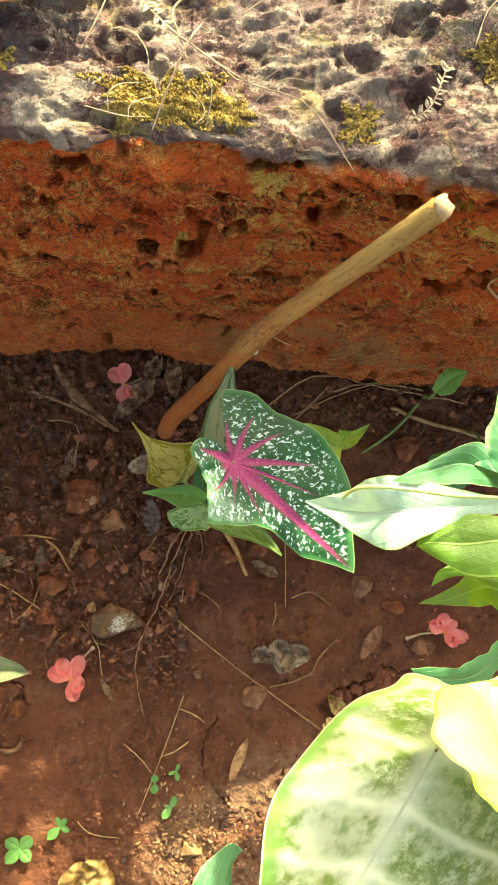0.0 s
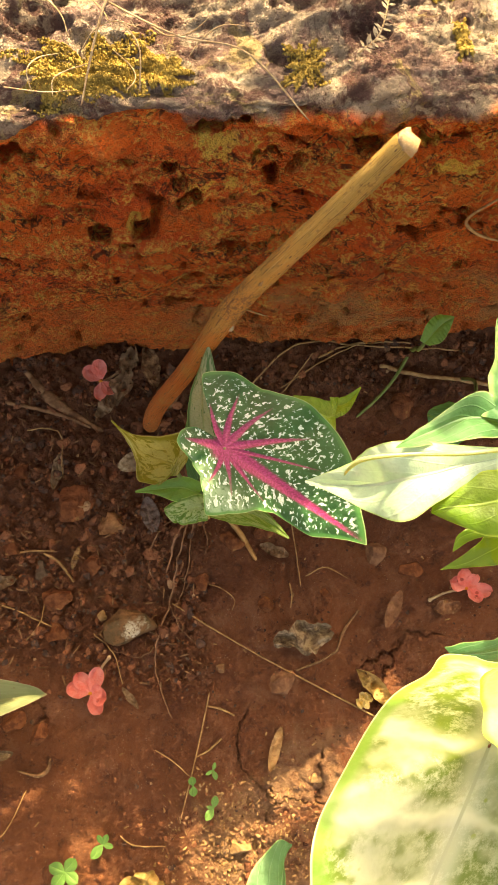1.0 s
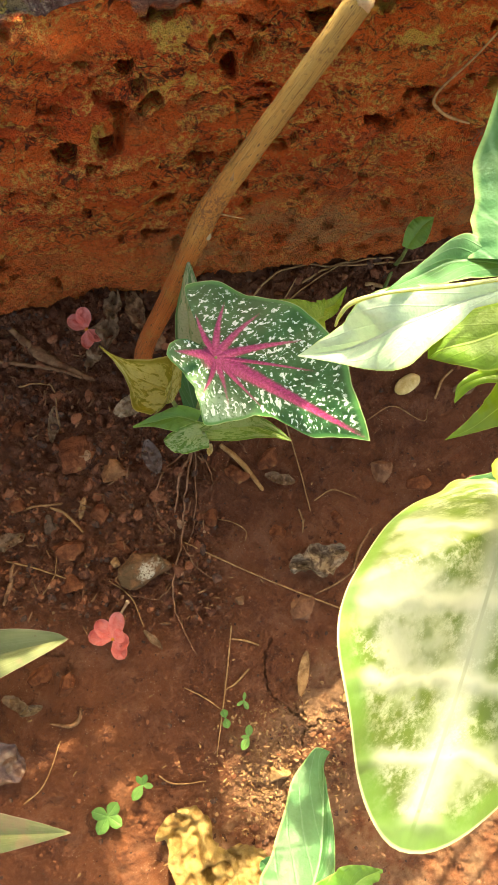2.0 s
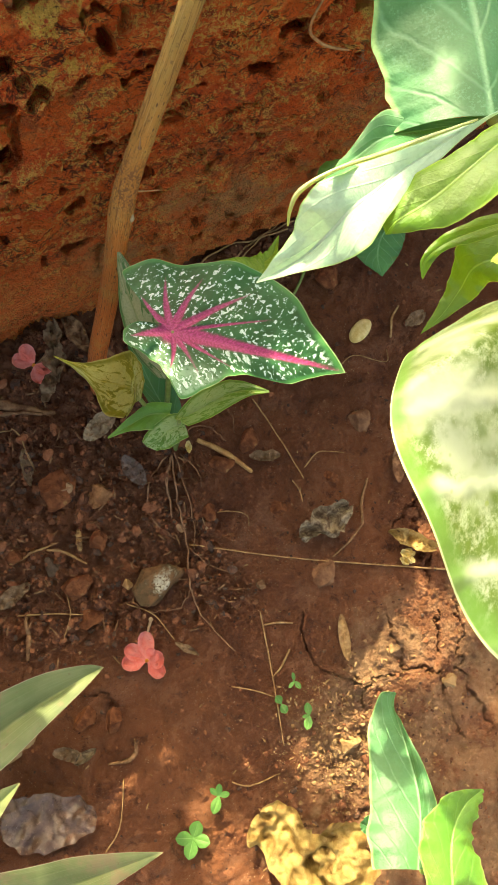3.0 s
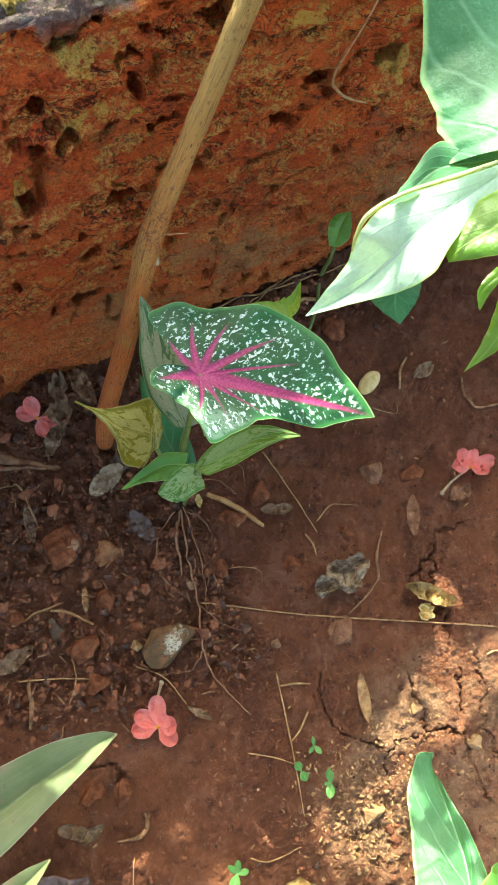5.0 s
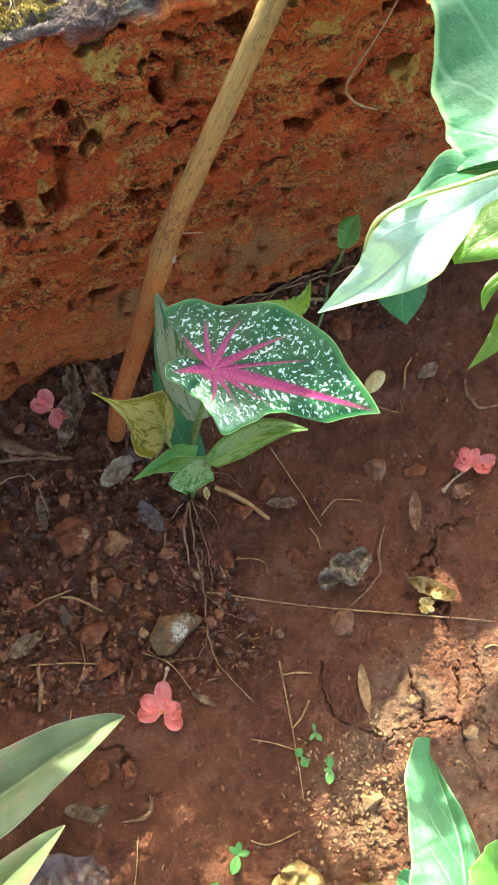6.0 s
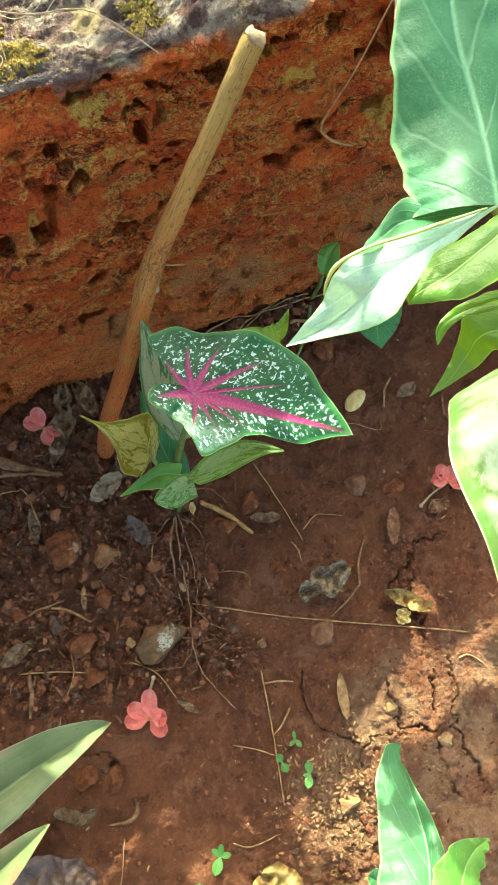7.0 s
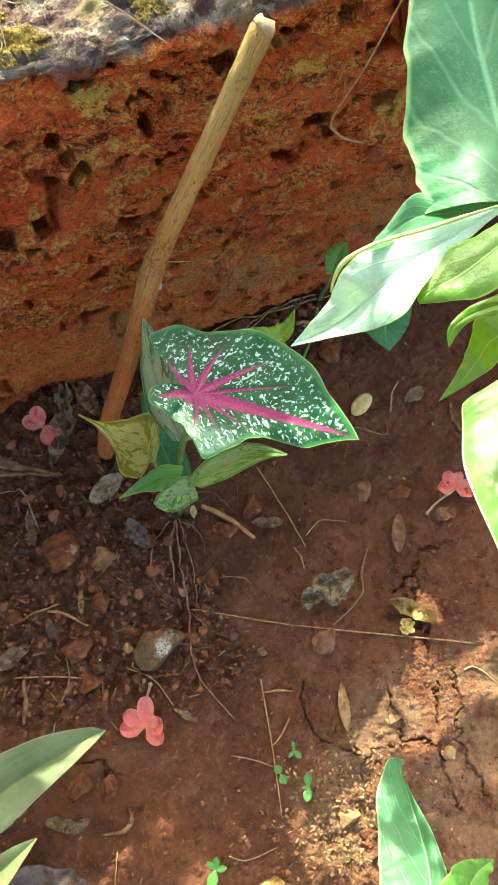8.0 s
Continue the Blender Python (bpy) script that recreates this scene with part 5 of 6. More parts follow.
build_plant("strap_leaved_lily", (-0.235, -0.085, 0.0), "strap-leaved lily with dull green pale-edged blades", [
    ("long blade with a blunt tip", BLADE, 0.0003, [(-0.235, -0.040, 0.070), (-0.200, -0.031, 0.075), (-0.161, -0.033, 0.072), (-0.127, -0.035, 0.068), (-0.102, -0.042, 0.065), (-0.093, -0.048, 0.063)],
     [(-0.240, -0.060, 0.062), (-0.211, -0.053, 0.066), (-0.171, -0.054, 0.064), (-0.138, -0.050, 0.062), (-0.108, -0.048, 0.062), (-0.093, -0.048, 0.063)],
     [(-0.242, -0.080, 0.070), (-0.215, -0.073, 0.075), (-0.176, -0.074, 0.072), (-0.140, -0.064, 0.068), (-0.108, -0.054, 0.065), (-0.093, -0.0485, 0.063)]),
    ("upright blade", BLADE, 0.0002, [(-0.195, -0.080, 0.160), (-0.157, -0.077, 0.200), (-0.140, -0.075, 0.210), (-0.126, -0.074, 0.216), (-0.117, -0.075, 0.218)],
     [(-0.200, -0.094, 0.150), (-0.164, -0.088, 0.190), (-0.143, -0.082, 0.203), (-0.127, -0.078, 0.213), (-0.117, -0.075, 0.218)],
     [(-0.200, -0.106, 0.160), (-0.165, -0.096, 0.200), (-0.141, -0.089, 0.210), (-0.126, -0.081, 0.216), (-0.117, -0.0755, 0.218)]),
    ("low sunlit blade", BLADE, 0.0003, [(-0.240, -0.098, 0.090), (-0.205, -0.107, 0.100), (-0.165, -0.118, 0.110), (-0.135, -0.125, 0.118), (-0.110, -0.135, 0.122), (-0.096, -0.142, 0.123)],
     [(-0.245, -0.112, 0.084), (-0.212, -0.122, 0.094), (-0.171, -0.132, 0.105), (-0.140, -0.137, 0.114), (-0.112, -0.140, 0.121), (-0.096, -0.142, 0.123)],
     [(-0.250, -0.128, 0.090), (-0.216, -0.139, 0.100), (-0.172, -0.145, 0.110), (-0.140, -0.146, 0.118), (-0.112, -0.144, 0.122), (-0.096, -0.1425, 0.123)]),
], [(((-0.250, -0.085, -0.01), (-0.250, -0.075, 0.04), (-0.238, -0.060, 0.063)), 0.0050), (((-0.252, -0.090, -0.01), (-0.245, -0.095, 0.08), (-0.198, -0.094, 0.152)), 0.0045),
    (((-0.255, -0.095, -0.01), (-0.258, -0.105, 0.05), (-0.243, -0.112, 0.085)), 0.0050)])
build_plant("small_caladium", (0.086, 0.104, 0.0), "small lime-green seedling leaf with drooping lobes", [
    ("lime lobe with a fine tip", LIME, 0.0004, [(0.085, 0.102, 0.165), (0.079, 0.099, 0.170), (0.070, 0.1005, 0.175), (0.059, 0.101, 0.180)],
     [(0.082, 0.092, 0.166), (0.077, 0.091, 0.168), (0.070, 0.094, 0.172), (0.059, 0.1005, 0.180)], [(0.080, 0.079, 0.170), (0.075, 0.080, 0.170), (0.068, 0.088, 0.172), (0.059, 0.100, 0.180)]),
    ("lime lobe", LIME, 0.0004, [(0.081, 0.103, 0.161), (0.089, 0.103, 0.160), (0.099, 0.108, 0.160)], [(0.082, 0.098, 0.159), (0.091, 0.100, 0.158), (0.099, 0.1075, 0.160)],
     [(0.081, 0.090, 0.162), (0.091, 0.095, 0.160), (0.099, 0.107, 0.160)]),
], [(((0.086, 0.104, -0.005), (0.087, 0.105, 0.08), (0.082, 0.100, 0.162)), 0.0011)])
build_plant("creeping_vine", (0.177, 0.172, 0.0), "thin creeping vine with one small green leaf", [
    ("small green leaf", FRESH, 0.0005, [(0.158, 0.154, 0.085), (0.162, 0.163, 0.090), (0.170, 0.169, 0.090), (0.181, 0.1675, 0.090)],
     [(0.161, 0.152, 0.084), (0.167, 0.158, 0.088), (0.173, 0.163, 0.090), (0.181, 0.167, 0.090)], [(0.164, 0.150, 0.085), (0.171, 0.151, 0.088), (0.176, 0.157, 0.090), (0.181, 0.1665, 0.090)]),
], [(((0.177, 0.172, -0.005), (0.172, 0.165, 0.03), (0.164, 0.155, 0.06), (0.161, 0.152, 0.084)), 0.0016), (((0.176, 0.172, 0.004), (0.160, 0.150, 0.008), (0.145, 0.135, 0.006), (0.128, 0.122, 0.006)), 0.0014)])


# ---- an unseen leafy branch added overhead, behind the bank, whose shadow dapples the bed ----
def build_branch():
    way = Vector((math.sin(side) * math.cos(up), math.cos(side) * math.cos(up), math.sin(up)))
    # each spot: a place to shade, its leaf's distance up-sun, and leaf size
    spots = [(0.15, 0.125, 0.325, 0.95, 0.026), (0.18, 0.14, 0.322, 1, 0.026), (0.172, 0.105, 0.315, 0.92, 0.02), (0.14, 0.15, 0.325, 1.05, 0.022), (0.046, -0.026, 0.392, 0.5, 0.015), 
             (0.062, -0.034, 0.388, 0.52, 0.013), (0.036, -0.04, 0.4, 0.5, 0.009), (0.126, 0.012, 0.29, 1.12, 0.018), (0.092, -0.07, 0.372, 1.15, 0.024), (0.07, -0.085, 0.365, 1.2, 0.02), 
             (-0.118, -0.172, 0, 0.9, 0.018), (-0.125, -0.197, 0, 0.95, 0.026), (0.048, -0.03, 0.388, 1.1, 0.013), (0.035, -0.045, 0.385, 1.25, 0.009), (-0.135, -0.165, 0, 1.1, 0.028), 
             (-0.17, -0.2, 0, 1.04, 0.03), (-0.14, -0.235, 0, 1, 0.03), (0.154, 0.09, 0.32, 0.55, 0.019), (-0.168, -0.07, 0.07, 0.7, 0.018), (-0.06, -0.143, 0, 0.8, 0.014), 
             (-0.05, -0.168, 0, 0.82, 0.011), (-0.122, -0.15, 0, 0.85, 0.016), (0.126, 0.099, 0.321, 0.58, 0.011), (0.15, 0.118, 0.324, 0.55, 0.014), (-0.15, -0.066, 0.068, 0.7, 0.02), 
             (-0.14, -0.136, 0.112, 0.7, 0.022), (-0.185, -0.13, 0.098, 0.74, 0.026), (-0.076, -0.124, 0, 1.08, 0.015), (-0.105, -0.138, 0, 1.12, 0.018), (0.128, -0.102, 0, 0.8, 0.013), 
             (0.152, -0.096, 0, 0.85, 0.015), (0.16, -0.075, 0, 0.82, 0.013), (0.045, -0.186, 0.15, 0.5, 0.016), (0.082, 0.068, 0.184, 0.55, 0.014), (0.058, 0.066, 0.186, 0.55, 0.014), 
             (0.04, 0.064, 0.187, 0.5, 0.01), (0.13, -0.165, 0, 0.9, 0.02), (0.165, -0.135, 0, 0.9, 0.012), (0.06, -0.172, 0, 0.9, 0.016), 
             (0.155, 0.078, 0.32, 0.6, 0.013), (0.128, 0.1, 0.32, 0.62, 0.012), (0.042, -0.034, 0.402, 0.6, 0.018), (0.064, -0.046, 0.395, 0.62, 0.018), (-0.02, -0.205, 0, 0.9, 0.018), 
             (0.075, -0.135, 0, 1, 0.006), (0.036, -0.138, 0.123, 0.75, 0.011), (-0.036, -0.158, 0, 0.95, 0.015), (-0.03, -0.178, 0, 0.9, 0.012), (0.116, 0.034, 0.33, 0.46, 0.011), 
             (0.13, 0.094, 0.322, 0.62, 0.013), (0.147, 0.092, 0.322, 0.64, 0.013), (0.042, -0.131, 0.12, 0.8, 0.01), (-0.05, -0.165, 0, 0.92, 0.012), (0.106, 0.031, 0.33, 0.5, 0.012), 
             (0.122, 0.03, 0.33, 0.52, 0.012), (0.026, 0.0725, 0.189, 0.5, 0.0115)]
    trunk = [(0.75, 1.60, 0.0), (0.72, 1.45, 0.55), (0.55, 1.20, 0.92), (0.25, 0.95, 1.02), (-0.05, 0.80, 0.95), (-0.22, 0.68, 0.86)]
    tree = thing("unseen_shrub", (0.75, 1.60, 0.0), "unseen leafy green shrub added over the stone bank for dappled shade", "shrub")
    under(tube("branch", trunk, [0.030, 0.022, 0.014, 0.008, 0.005, 0.003], BARK, 60, 10, 0.1), tree)
    path = spline(trunk, 80)
    rng = random.Random(31)
    for x, y, z, far, size in spots:
        c = Vector((x, y, z)) + way * far
        a = Vector((rng.uniform(-1, 1), rng.uniform(-1, 1), rng.uniform(-0.3, 0.3)))
        a = (a - way * a.dot(way) * 0.8).normalized()
        b = way.cross(a).normalized()
        at = lambda s, w: tuple(c + a * s * size * 1.35 + b * w * size)
        under(leaf("leaf", [at(-1, 0.05), at(-0.4, 0.75), at(0.4, 0.7), at(1, 0.02)], [at(-1, 0), at(-0.4, 0), at(0.4, 0), at(1, 0)], [at(-1, -0.05), at(-0.4, -0.75), at(0.4, -0.7), at(1, -0.02)], DARK_GREEN, size * 0.05, 3, 14, 9), tree)
        near = min(path, key=lambda p: (Vector(p) - c).length)
        foot = Vector(at(-1, 0))
        under(tube("twig", [tuple(near), tuple((Vector(near) + foot) / 2 + Vector((0, 0, 0.01))), tuple(foot)], [0.0009, 0.0004], BARK, 10, 5), tree)


build_branch()


# ---- litter on the soil ----
def on_soil(x, y, lift=0.0):
    return float(ground_height(np.array([x]), np.array([y]))[0]) + lift


def twig(name, line, radii, material, label, category="twig", lift=0.0012, sides=6, arch=0.0, group="", wander=0.0):
    """A stalk that lies along the soil through the given places."""
    n = len(line)
    way = [(p[0], p[1]) for p in spline([(x, y, 0.0) for x, y in line], 9 * n)]
    if wander:
        way = [(x + wander * float(grid_noise(k * 0.45, x * 0 + 3.3, n)), y + wander * float(grid_noise(k * 0.45, x * 0 + 8.1, n))) for k, (x, y) in enumerate(way)]
    wx, wy = np.array(way).T
    low = np.max([ground_height(wx + dx, wy + dy) for dx, dy in ((0, 0), (0.0015, 0), (-0.0015, 0), (0, 0.0015), (0, -0.0015))], axis=0).tolist()
    pts = [(x, y, 0.5 * low[k] + 0.25 * (low[max(0, k - 1)] + low[min(len(low) - 1, k + 1)]) + lift * 0.6 + arch * math.sin(math.pi * k / (len(way) - 1))) for k, (x, y) in enumerate(way)]
    ob = tube(name, pts, [0.78 * r for r in radii], material, max(12, 14 * n), sides, 0.25, hash(len(label) * 7 + n) % 97)
    return tagged(ob, label, category, group)


def stone(name, x, y, size, seed, material, label, sink=0.35, turn=0.0, detail=3, rough=0.3, category="stone", group=""):
    bm = lump(size, seed, detail, rough)
    bm.transform(pose(0, 0, 0, 0, 0, turn))
    ob = part(name, bm, material, round_=rough < 0.15)
    ob.location = (x, y, on_soil(x, y) + size[2] * (1 - 2 * sink))
    return tagged(ob, label, category, group)


def scrap(name, x, y, length, width, turn, material, label, category="dead leaf", curl=0.3, seed=0, lift=0.0015, point=1.0, rumple=0.4, torn=1.0, fold=0.0):
    """A fallen leaf or flake: a curled, rumpled blade lying on the soil."""
    n, m = 44, 23
    s, v = np.meshgrid(np.linspace(0, 1, n), np.linspace(-1, 1, m), indexing="ij")
    half = width / 2 * np.sin(np.pi * np.clip(s * 0.96 + 0.02, 0, 1)) ** (0.6 * point)
    half = half * (0.92 + torn * 0.50 * grid_noise(s * 4 + seed, np.sign(v) * 2.7, seed) + torn * 0.12 * grid_noise(s * 19 + seed, np.sign(v) * 5.1, seed + 2))
    u, w = (s - 0.5) * length, half * v
    z = curl * width * (v * v * 0.5 + (s - 0.5) ** 2) + rumple * width * (fbm(u / width * 2.2 + seed, w / width * 2.2, seed + 5, 4, 0.6) - 0.8 * np.abs(fbm(u / width * 3.1, w / width * 3.1 + seed, seed + 9, 3)))
    bent = (s * 2.6 + v * 0.45 + 0.5 * grid_noise(s * 3 + seed, v * 2, seed + 3)) % 1.0
    z = z + fold * width * np.abs(bent - 0.5)
    c, k = math.cos(radians(turn)), math.sin(radians(turn))
    rows = np.stack([x + u * c - w * k, y + u * k + w * c, z], -1)
    rows[..., 2] += ground_height(rows[..., 0], rows[..., 1]).mean() * 0.4 + 0.6 * ground_height(rows[..., 0], rows[..., 1]) + lift - z.min() * 0.6
    return tagged(sheet(name, rows, material, uv=True), label, category)


STALK_WORDS = "thin dry grass stalk lying on the red soil"
for line, r in (([(-0.016, -0.001), (0.019, -0.026), (0.060, -0.053), (0.151, -0.109)], (0.0007, 0.0006, 0.0008)),
                ([(0.006, -0.063), (-0.004, -0.097), (-0.020, -0.146)], (0.0007, 0.0008, 0.0005)),
                ([(-0.033, -0.097), (-0.020, -0.107), (-0.011, -0.116)], (0.0005, 0.0006, 0.0004)),
                ([(0.012, -0.094), (0.002, -0.101), (-0.006, -0.104)], (0.0010, 0.0010, 0.0005)),
                ([(0.071, 0.071), (0.074, 0.044), (0.076, 0.003)], (0.0007, 0.0007, 0.0006)),
                ([(0.068, 0.006), (0.069, -0.003), (0.067, -0.011)], (0.0007, 0.0008, 0.0005)),
                ([(-0.129, 0.042), (-0.112, 0.043), (-0.096, 0.042)], (0.0010, 0.0012, 0.0008)),
                ([(-0.071, -0.017), (-0.058, -0.032), (-0.053, -0.053)], (0.0006, 0.0006, 0.0004)),
                ([(0.011, 0.010), (0.020, 0.006), (0.028, -0.002), (0.026, -0.009)], (0.0006, 0.0005, 0.0004)),
                ([(0.044, 0.146), (0.091, 0.180), (0.154, 0.174), (0.213, 0.169)], (0.0011, 0.0010, 0.0009)),
                ([(0.075, 0.149), (0.110, 0.168), (0.145, 0.180), (0.178, 0.183)], (0.0008, 0.0008, 0.0006)),
                ([(0.104, 0.169), (0.130, 0.178), (0.176, 0.176)], (0.0012, 0.0010, 0.0008)),
                ([(0.060, 0.130), (0.080, 0.150), (0.100, 0.172)], (0.0008, 0.0008, 0.0006)),
                ([(-0.111, 0.129), (-0.095, 0.130), (-0.087, 0.122), (-0.088, 0.094)], (0.0008, 0.0007, 0.0006)),
                ([(-0.140, 0.010), (-0.118, 0.000), (-0.100, -0.010)], (0.0007, 0.0008, 0.0005)),
                ([(-0.120, -0.020), (-0.108, -0.008), (-0.103, 0.012)], (0.0006, 0.0006, 0.0005)),
                ([(-0.150, -0.150), (-0.135, -0.140), (-0.120, -0.115)], (0.0006, 0.0006, 0.0004)),
                ([(0.134, -0.120), (0.142, -0.122), (0.150, -0.135)], (0.0008, 0.0008, 0.0006)),
                ([(0.080, 0.010), (0.095, 0.015), (0.110, 0.006)], (0.0006, 0.0006, 0.0004)),
                ([(0.130, 0.060), (0.150, 0.066), (0.170, 0.052), (0.176, 0.060)], (0.0005, 0.0005, 0.0004)),
                ([(-0.060, -0.150), (-0.050, -0.158), (-0.030, -0.160)], (0.0006, 0.0007, 0.0004))):
    twig("dry_stalk", line, r, STRAW, STALK_WORDS, group="dry stalks")
for line, r, words in (([(0.022, 0.062), (0.034, 0.047), (0.046, 0.024)], (0.0022, 0.0028, 0.0018), "flattened tan straw beside the caladium"),
                       ([(0.116, -0.017), (0.104, -0.030), (0.096, -0.044)], (0.0012, 0.0015, 0.0012), "short brown twig next to a grey dead leaf"),
                       ([(0.096, -0.044), (0.082, -0.050), (0.067, -0.054)], (0.0010, 0.0011, 0.0007), "thin brown twig on the soil"),
                       ([(0.227, 0.052), (0.222, 0.040), (0.226, 0.028), (0.243, 0.022)], (0.0016, 0.0016, 0.0014), "curved piece of brown root"),
                       ([(-0.110, 0.172), (-0.092, 0.150), (-0.058, 0.126)], (0.0028, 0.0056, 0.0022), "split strip of brown bark by the stone"),
                       ([(-0.125, 0.150), (-0.094, 0.142), (-0.066, 0.129)], (0.0018, 0.0022, 0.0014), "stiff brown stem piece on crumbs"),
                       ([(-0.104, 0.041), (-0.094, 0.034), (-0.083, 0.019)], (0.0012, 0.0014, 0.0010), "pale bent stalk on crumbly soil"),
                       ([(0.200, 0.085), (0.190, 0.078), (0.182, 0.066)], (0.0011, 0.0014, 0.0011), "short tan piece of stem"),
                       ([(0.150, 0.160), (0.190, 0.150), (0.240, 0.140)], (0.0022, 0.0020, 0.0022), "long tan stalk under the leaves"),
                       ([(-0.104, -0.097), (-0.106, -0.104), (-0.113, -0.107), (-0.126, -0.103)], (0.0008, 0.0020, 0.0020, 0.0008), "curled brown husk on the soil"),
                       ([(0.004, -0.072), (0.013, -0.075), (0.022, -0.080)], (0.0008, 0.0011, 0.0008), "short straw on smooth soil"),
                       ([(-0.145, -0.020), (-0.138, -0.008), (-0.134, 0.008)], (0.0016, 0.0022, 0.0014), "chip of dark rotten wood")):
    twig("twig", line, r, TAN_STRAW if "tan straw" in words else STRAW if "tan" in words or "pale" in words or "straw" in words else BARK, words, sides=7)
ROOT_WORDS = "thin brown root exposed on the soil below the caladium"
for line, r in (([(0.002, 0.062), (-0.009, 0.031), (-0.018, -0.002), (-0.028, -0.029), (-0.029, -0.052), (-0.020, -0.078)], (0.0012, 0.0010, 0.0007)),
                ([(-0.002, 0.062), (-0.020, 0.052), (-0.031, 0.030), (-0.022, 0.006)], (0.0010, 0.0009, 0.0005)),
                ([(0.001, 0.061), (-0.010, 0.045), (-0.018, 0.020)], (0.0015, 0.0016, 0.0010)),
                ([(0.004, 0.062), (0.000, 0.040), (-0.006, 0.012), (-0.014, -0.006)], (0.0008, 0.0008, 0.0005)),
                ([(0.010, 0.066), (0.024, 0.072), (0.034, 0.066), (0.040, 0.052)], (0.0008, 0.0007, 0.0005)),
                ([(-0.018, -0.002), (-0.010, -0.020), (0.002, -0.034)], (0.0006, 0.0005, 0.0004)),
                ([(-0.028, -0.029), (-0.042, -0.036), (-0.058, -0.030)], (0.0007, 0.0006, 0.0004)),
                ([(0.006, 0.060), (0.012, 0.044), (0.010, 0.030)], (0.0009, 0.0008, 0.0005)),
                ([(0.030, 0.076), (0.044, 0.080), (0.052, 0.068), (0.048, 0.054)], (0.0006, 0.0006, 0.0004))):
    twig("root", line, [0.85 * v for v in r], ROOT, ROOT_WORDS, "root", 0.0014, 6, 0.0, "exposed roots", 0.0018)

for x, y, size, turn, material, words in (
        (-0.046, -0.014, (0.0170, 0.0130, 0.0110), 20, TAN_STONE, "flat half-buried stone with a pale crust"),
        (-0.056, 0.057, (0.0120, 0.0105, 0.0080), -25, ROCK, "angular brown ironstone chip"),
        (-0.081, 0.075, (0.0150, 0.0125, 0.0060), 10, STONE, "rounded red-brown stone half in the soil"),
        (-0.060, 0.005, (0.0085, 0.0045, 0.0045), -30, STONE, "small oblong dull brown stone"),
        (-0.065, -0.006, (0.0036, 0.0034, 0.0030), 0, SLAB, "tiny orange pebble on soil"),
        (-0.125, 0.046, (0.0050, 0.0070, 0.0040), 10, STONE, "smooth dull red pebble"),
        (0.050, -0.008, (0.0062, 0.0062, 0.0050), 0, STONE, "small brick-red pebble on smooth soil"),
        (0.006, 0.012, (0.0075, 0.0065, 0.0040), 40, STONE, "small red-brown stone among roots"),
        (0.055, 0.046, (0.0095, 0.0070, 0.0045), 30, STONE, "dull brown soil clod beside the straw"),
        (0.029, 0.039, (0.0085, 0.0070, 0.0045), 0, STONE, "red-brown clod beside the straw"),
        (0.093, -0.004, (0.0055, 0.0050, 0.0035), 15, STONE, "small red pebble in damp soil"),
        (-0.096, 0.008, (0.0110, 0.0105, 0.0080), 0, STONE, "crumbly dark red earth clod"),
        (-0.106, 0.028, (0.0075, 0.0060, 0.0050), 50, GREY_STONE, "dark grey pebble among crumbs"),
        (-0.099, -0.014, (0.0100, 0.0080, 0.0060), 0, STONE, "broken clod of dark soil"),
        (0.057, -0.061, (0.0120, 0.0080, 0.0035), 25, MUDDY, "flat pale brown flake in the soil"),
        (0.018, -0.165, (0.0075, 0.0065, 0.0055), 10, SLAB, "sunlit sandy pebble on gravel"),
        (0.098, -0.162, (0.0055, 0.0050, 0.0040), 0, SLAB, "sunlit tan pebble on cracked soil"),
        (0.073, -0.126, (0.0040, 0.0035, 0.0030), 0, SLAB, "tiny tan pebble beside a crack"),
        (0.159, 0.009, (0.0100, 0.0070, 0.0040), 10, STONE, "low red clod in damp soil"),
        (0.164, 0.131, (0.0110, 0.0100, 0.0060), 0, STONE, "red-brown stone under the leaves"),
        (0.132, 0.023, (0.0090, 0.0100, 0.0055), 0, MUDDY, "crumbled pale brown clump"),
        (-0.127, -0.070, (0.0090, 0.0070, 0.0050), 30, STONE, "dark clod beside dry scraps"),
        (-0.020, 0.110, (0.0100, 0.0070, 0.0045), 20, GREY_STONE, "dark slate-grey stone behind the plant"),
        (0.015, -0.048, (0.0040, 0.0030, 0.0025), 0, BARK, "dark fleck of old bark"),
        (-0.110, -0.080, (0.0090, 0.0060, 0.0050), 60, STONE, "dark broken clod of earth"),
        (-0.120, 0.100, (0.0120, 0.0090, 0.0060), 15, STONE, "brown clod near the stone bank"),
        (-0.070, 0.030, (0.0080, 0.0070, 0.0060), 15, STONE, "dark red clod among crumbs"),
        (0.010, 0.095, (0.0110, 0.0080, 0.0060), 15, STONE, "shaded clod by the stem"),
        (-0.010, 0.150, (0.0120, 0.0090, 0.0060), 35, BARK, "dark rotting wood lump by the stick"),
        (-0.175, -0.060, (0.0190, 0.0150, 0.0100), 5, SLAB, "buff stone under the lily blades")):
    stone("stone", x, y, size, int(x * 5000 + y * 900) % 997, material, words, 0.36, turn, 4, 0.36)
scrap("dead_leaf", -0.170, -0.114, 0.058, 0.036, -30, WET_LEAF, "broad wet brown dead leaf beside the lily", curl=0.15, seed=17, lift=0.004, point=0.5, rumple=0.16, torn=1.3, fold=0.16)

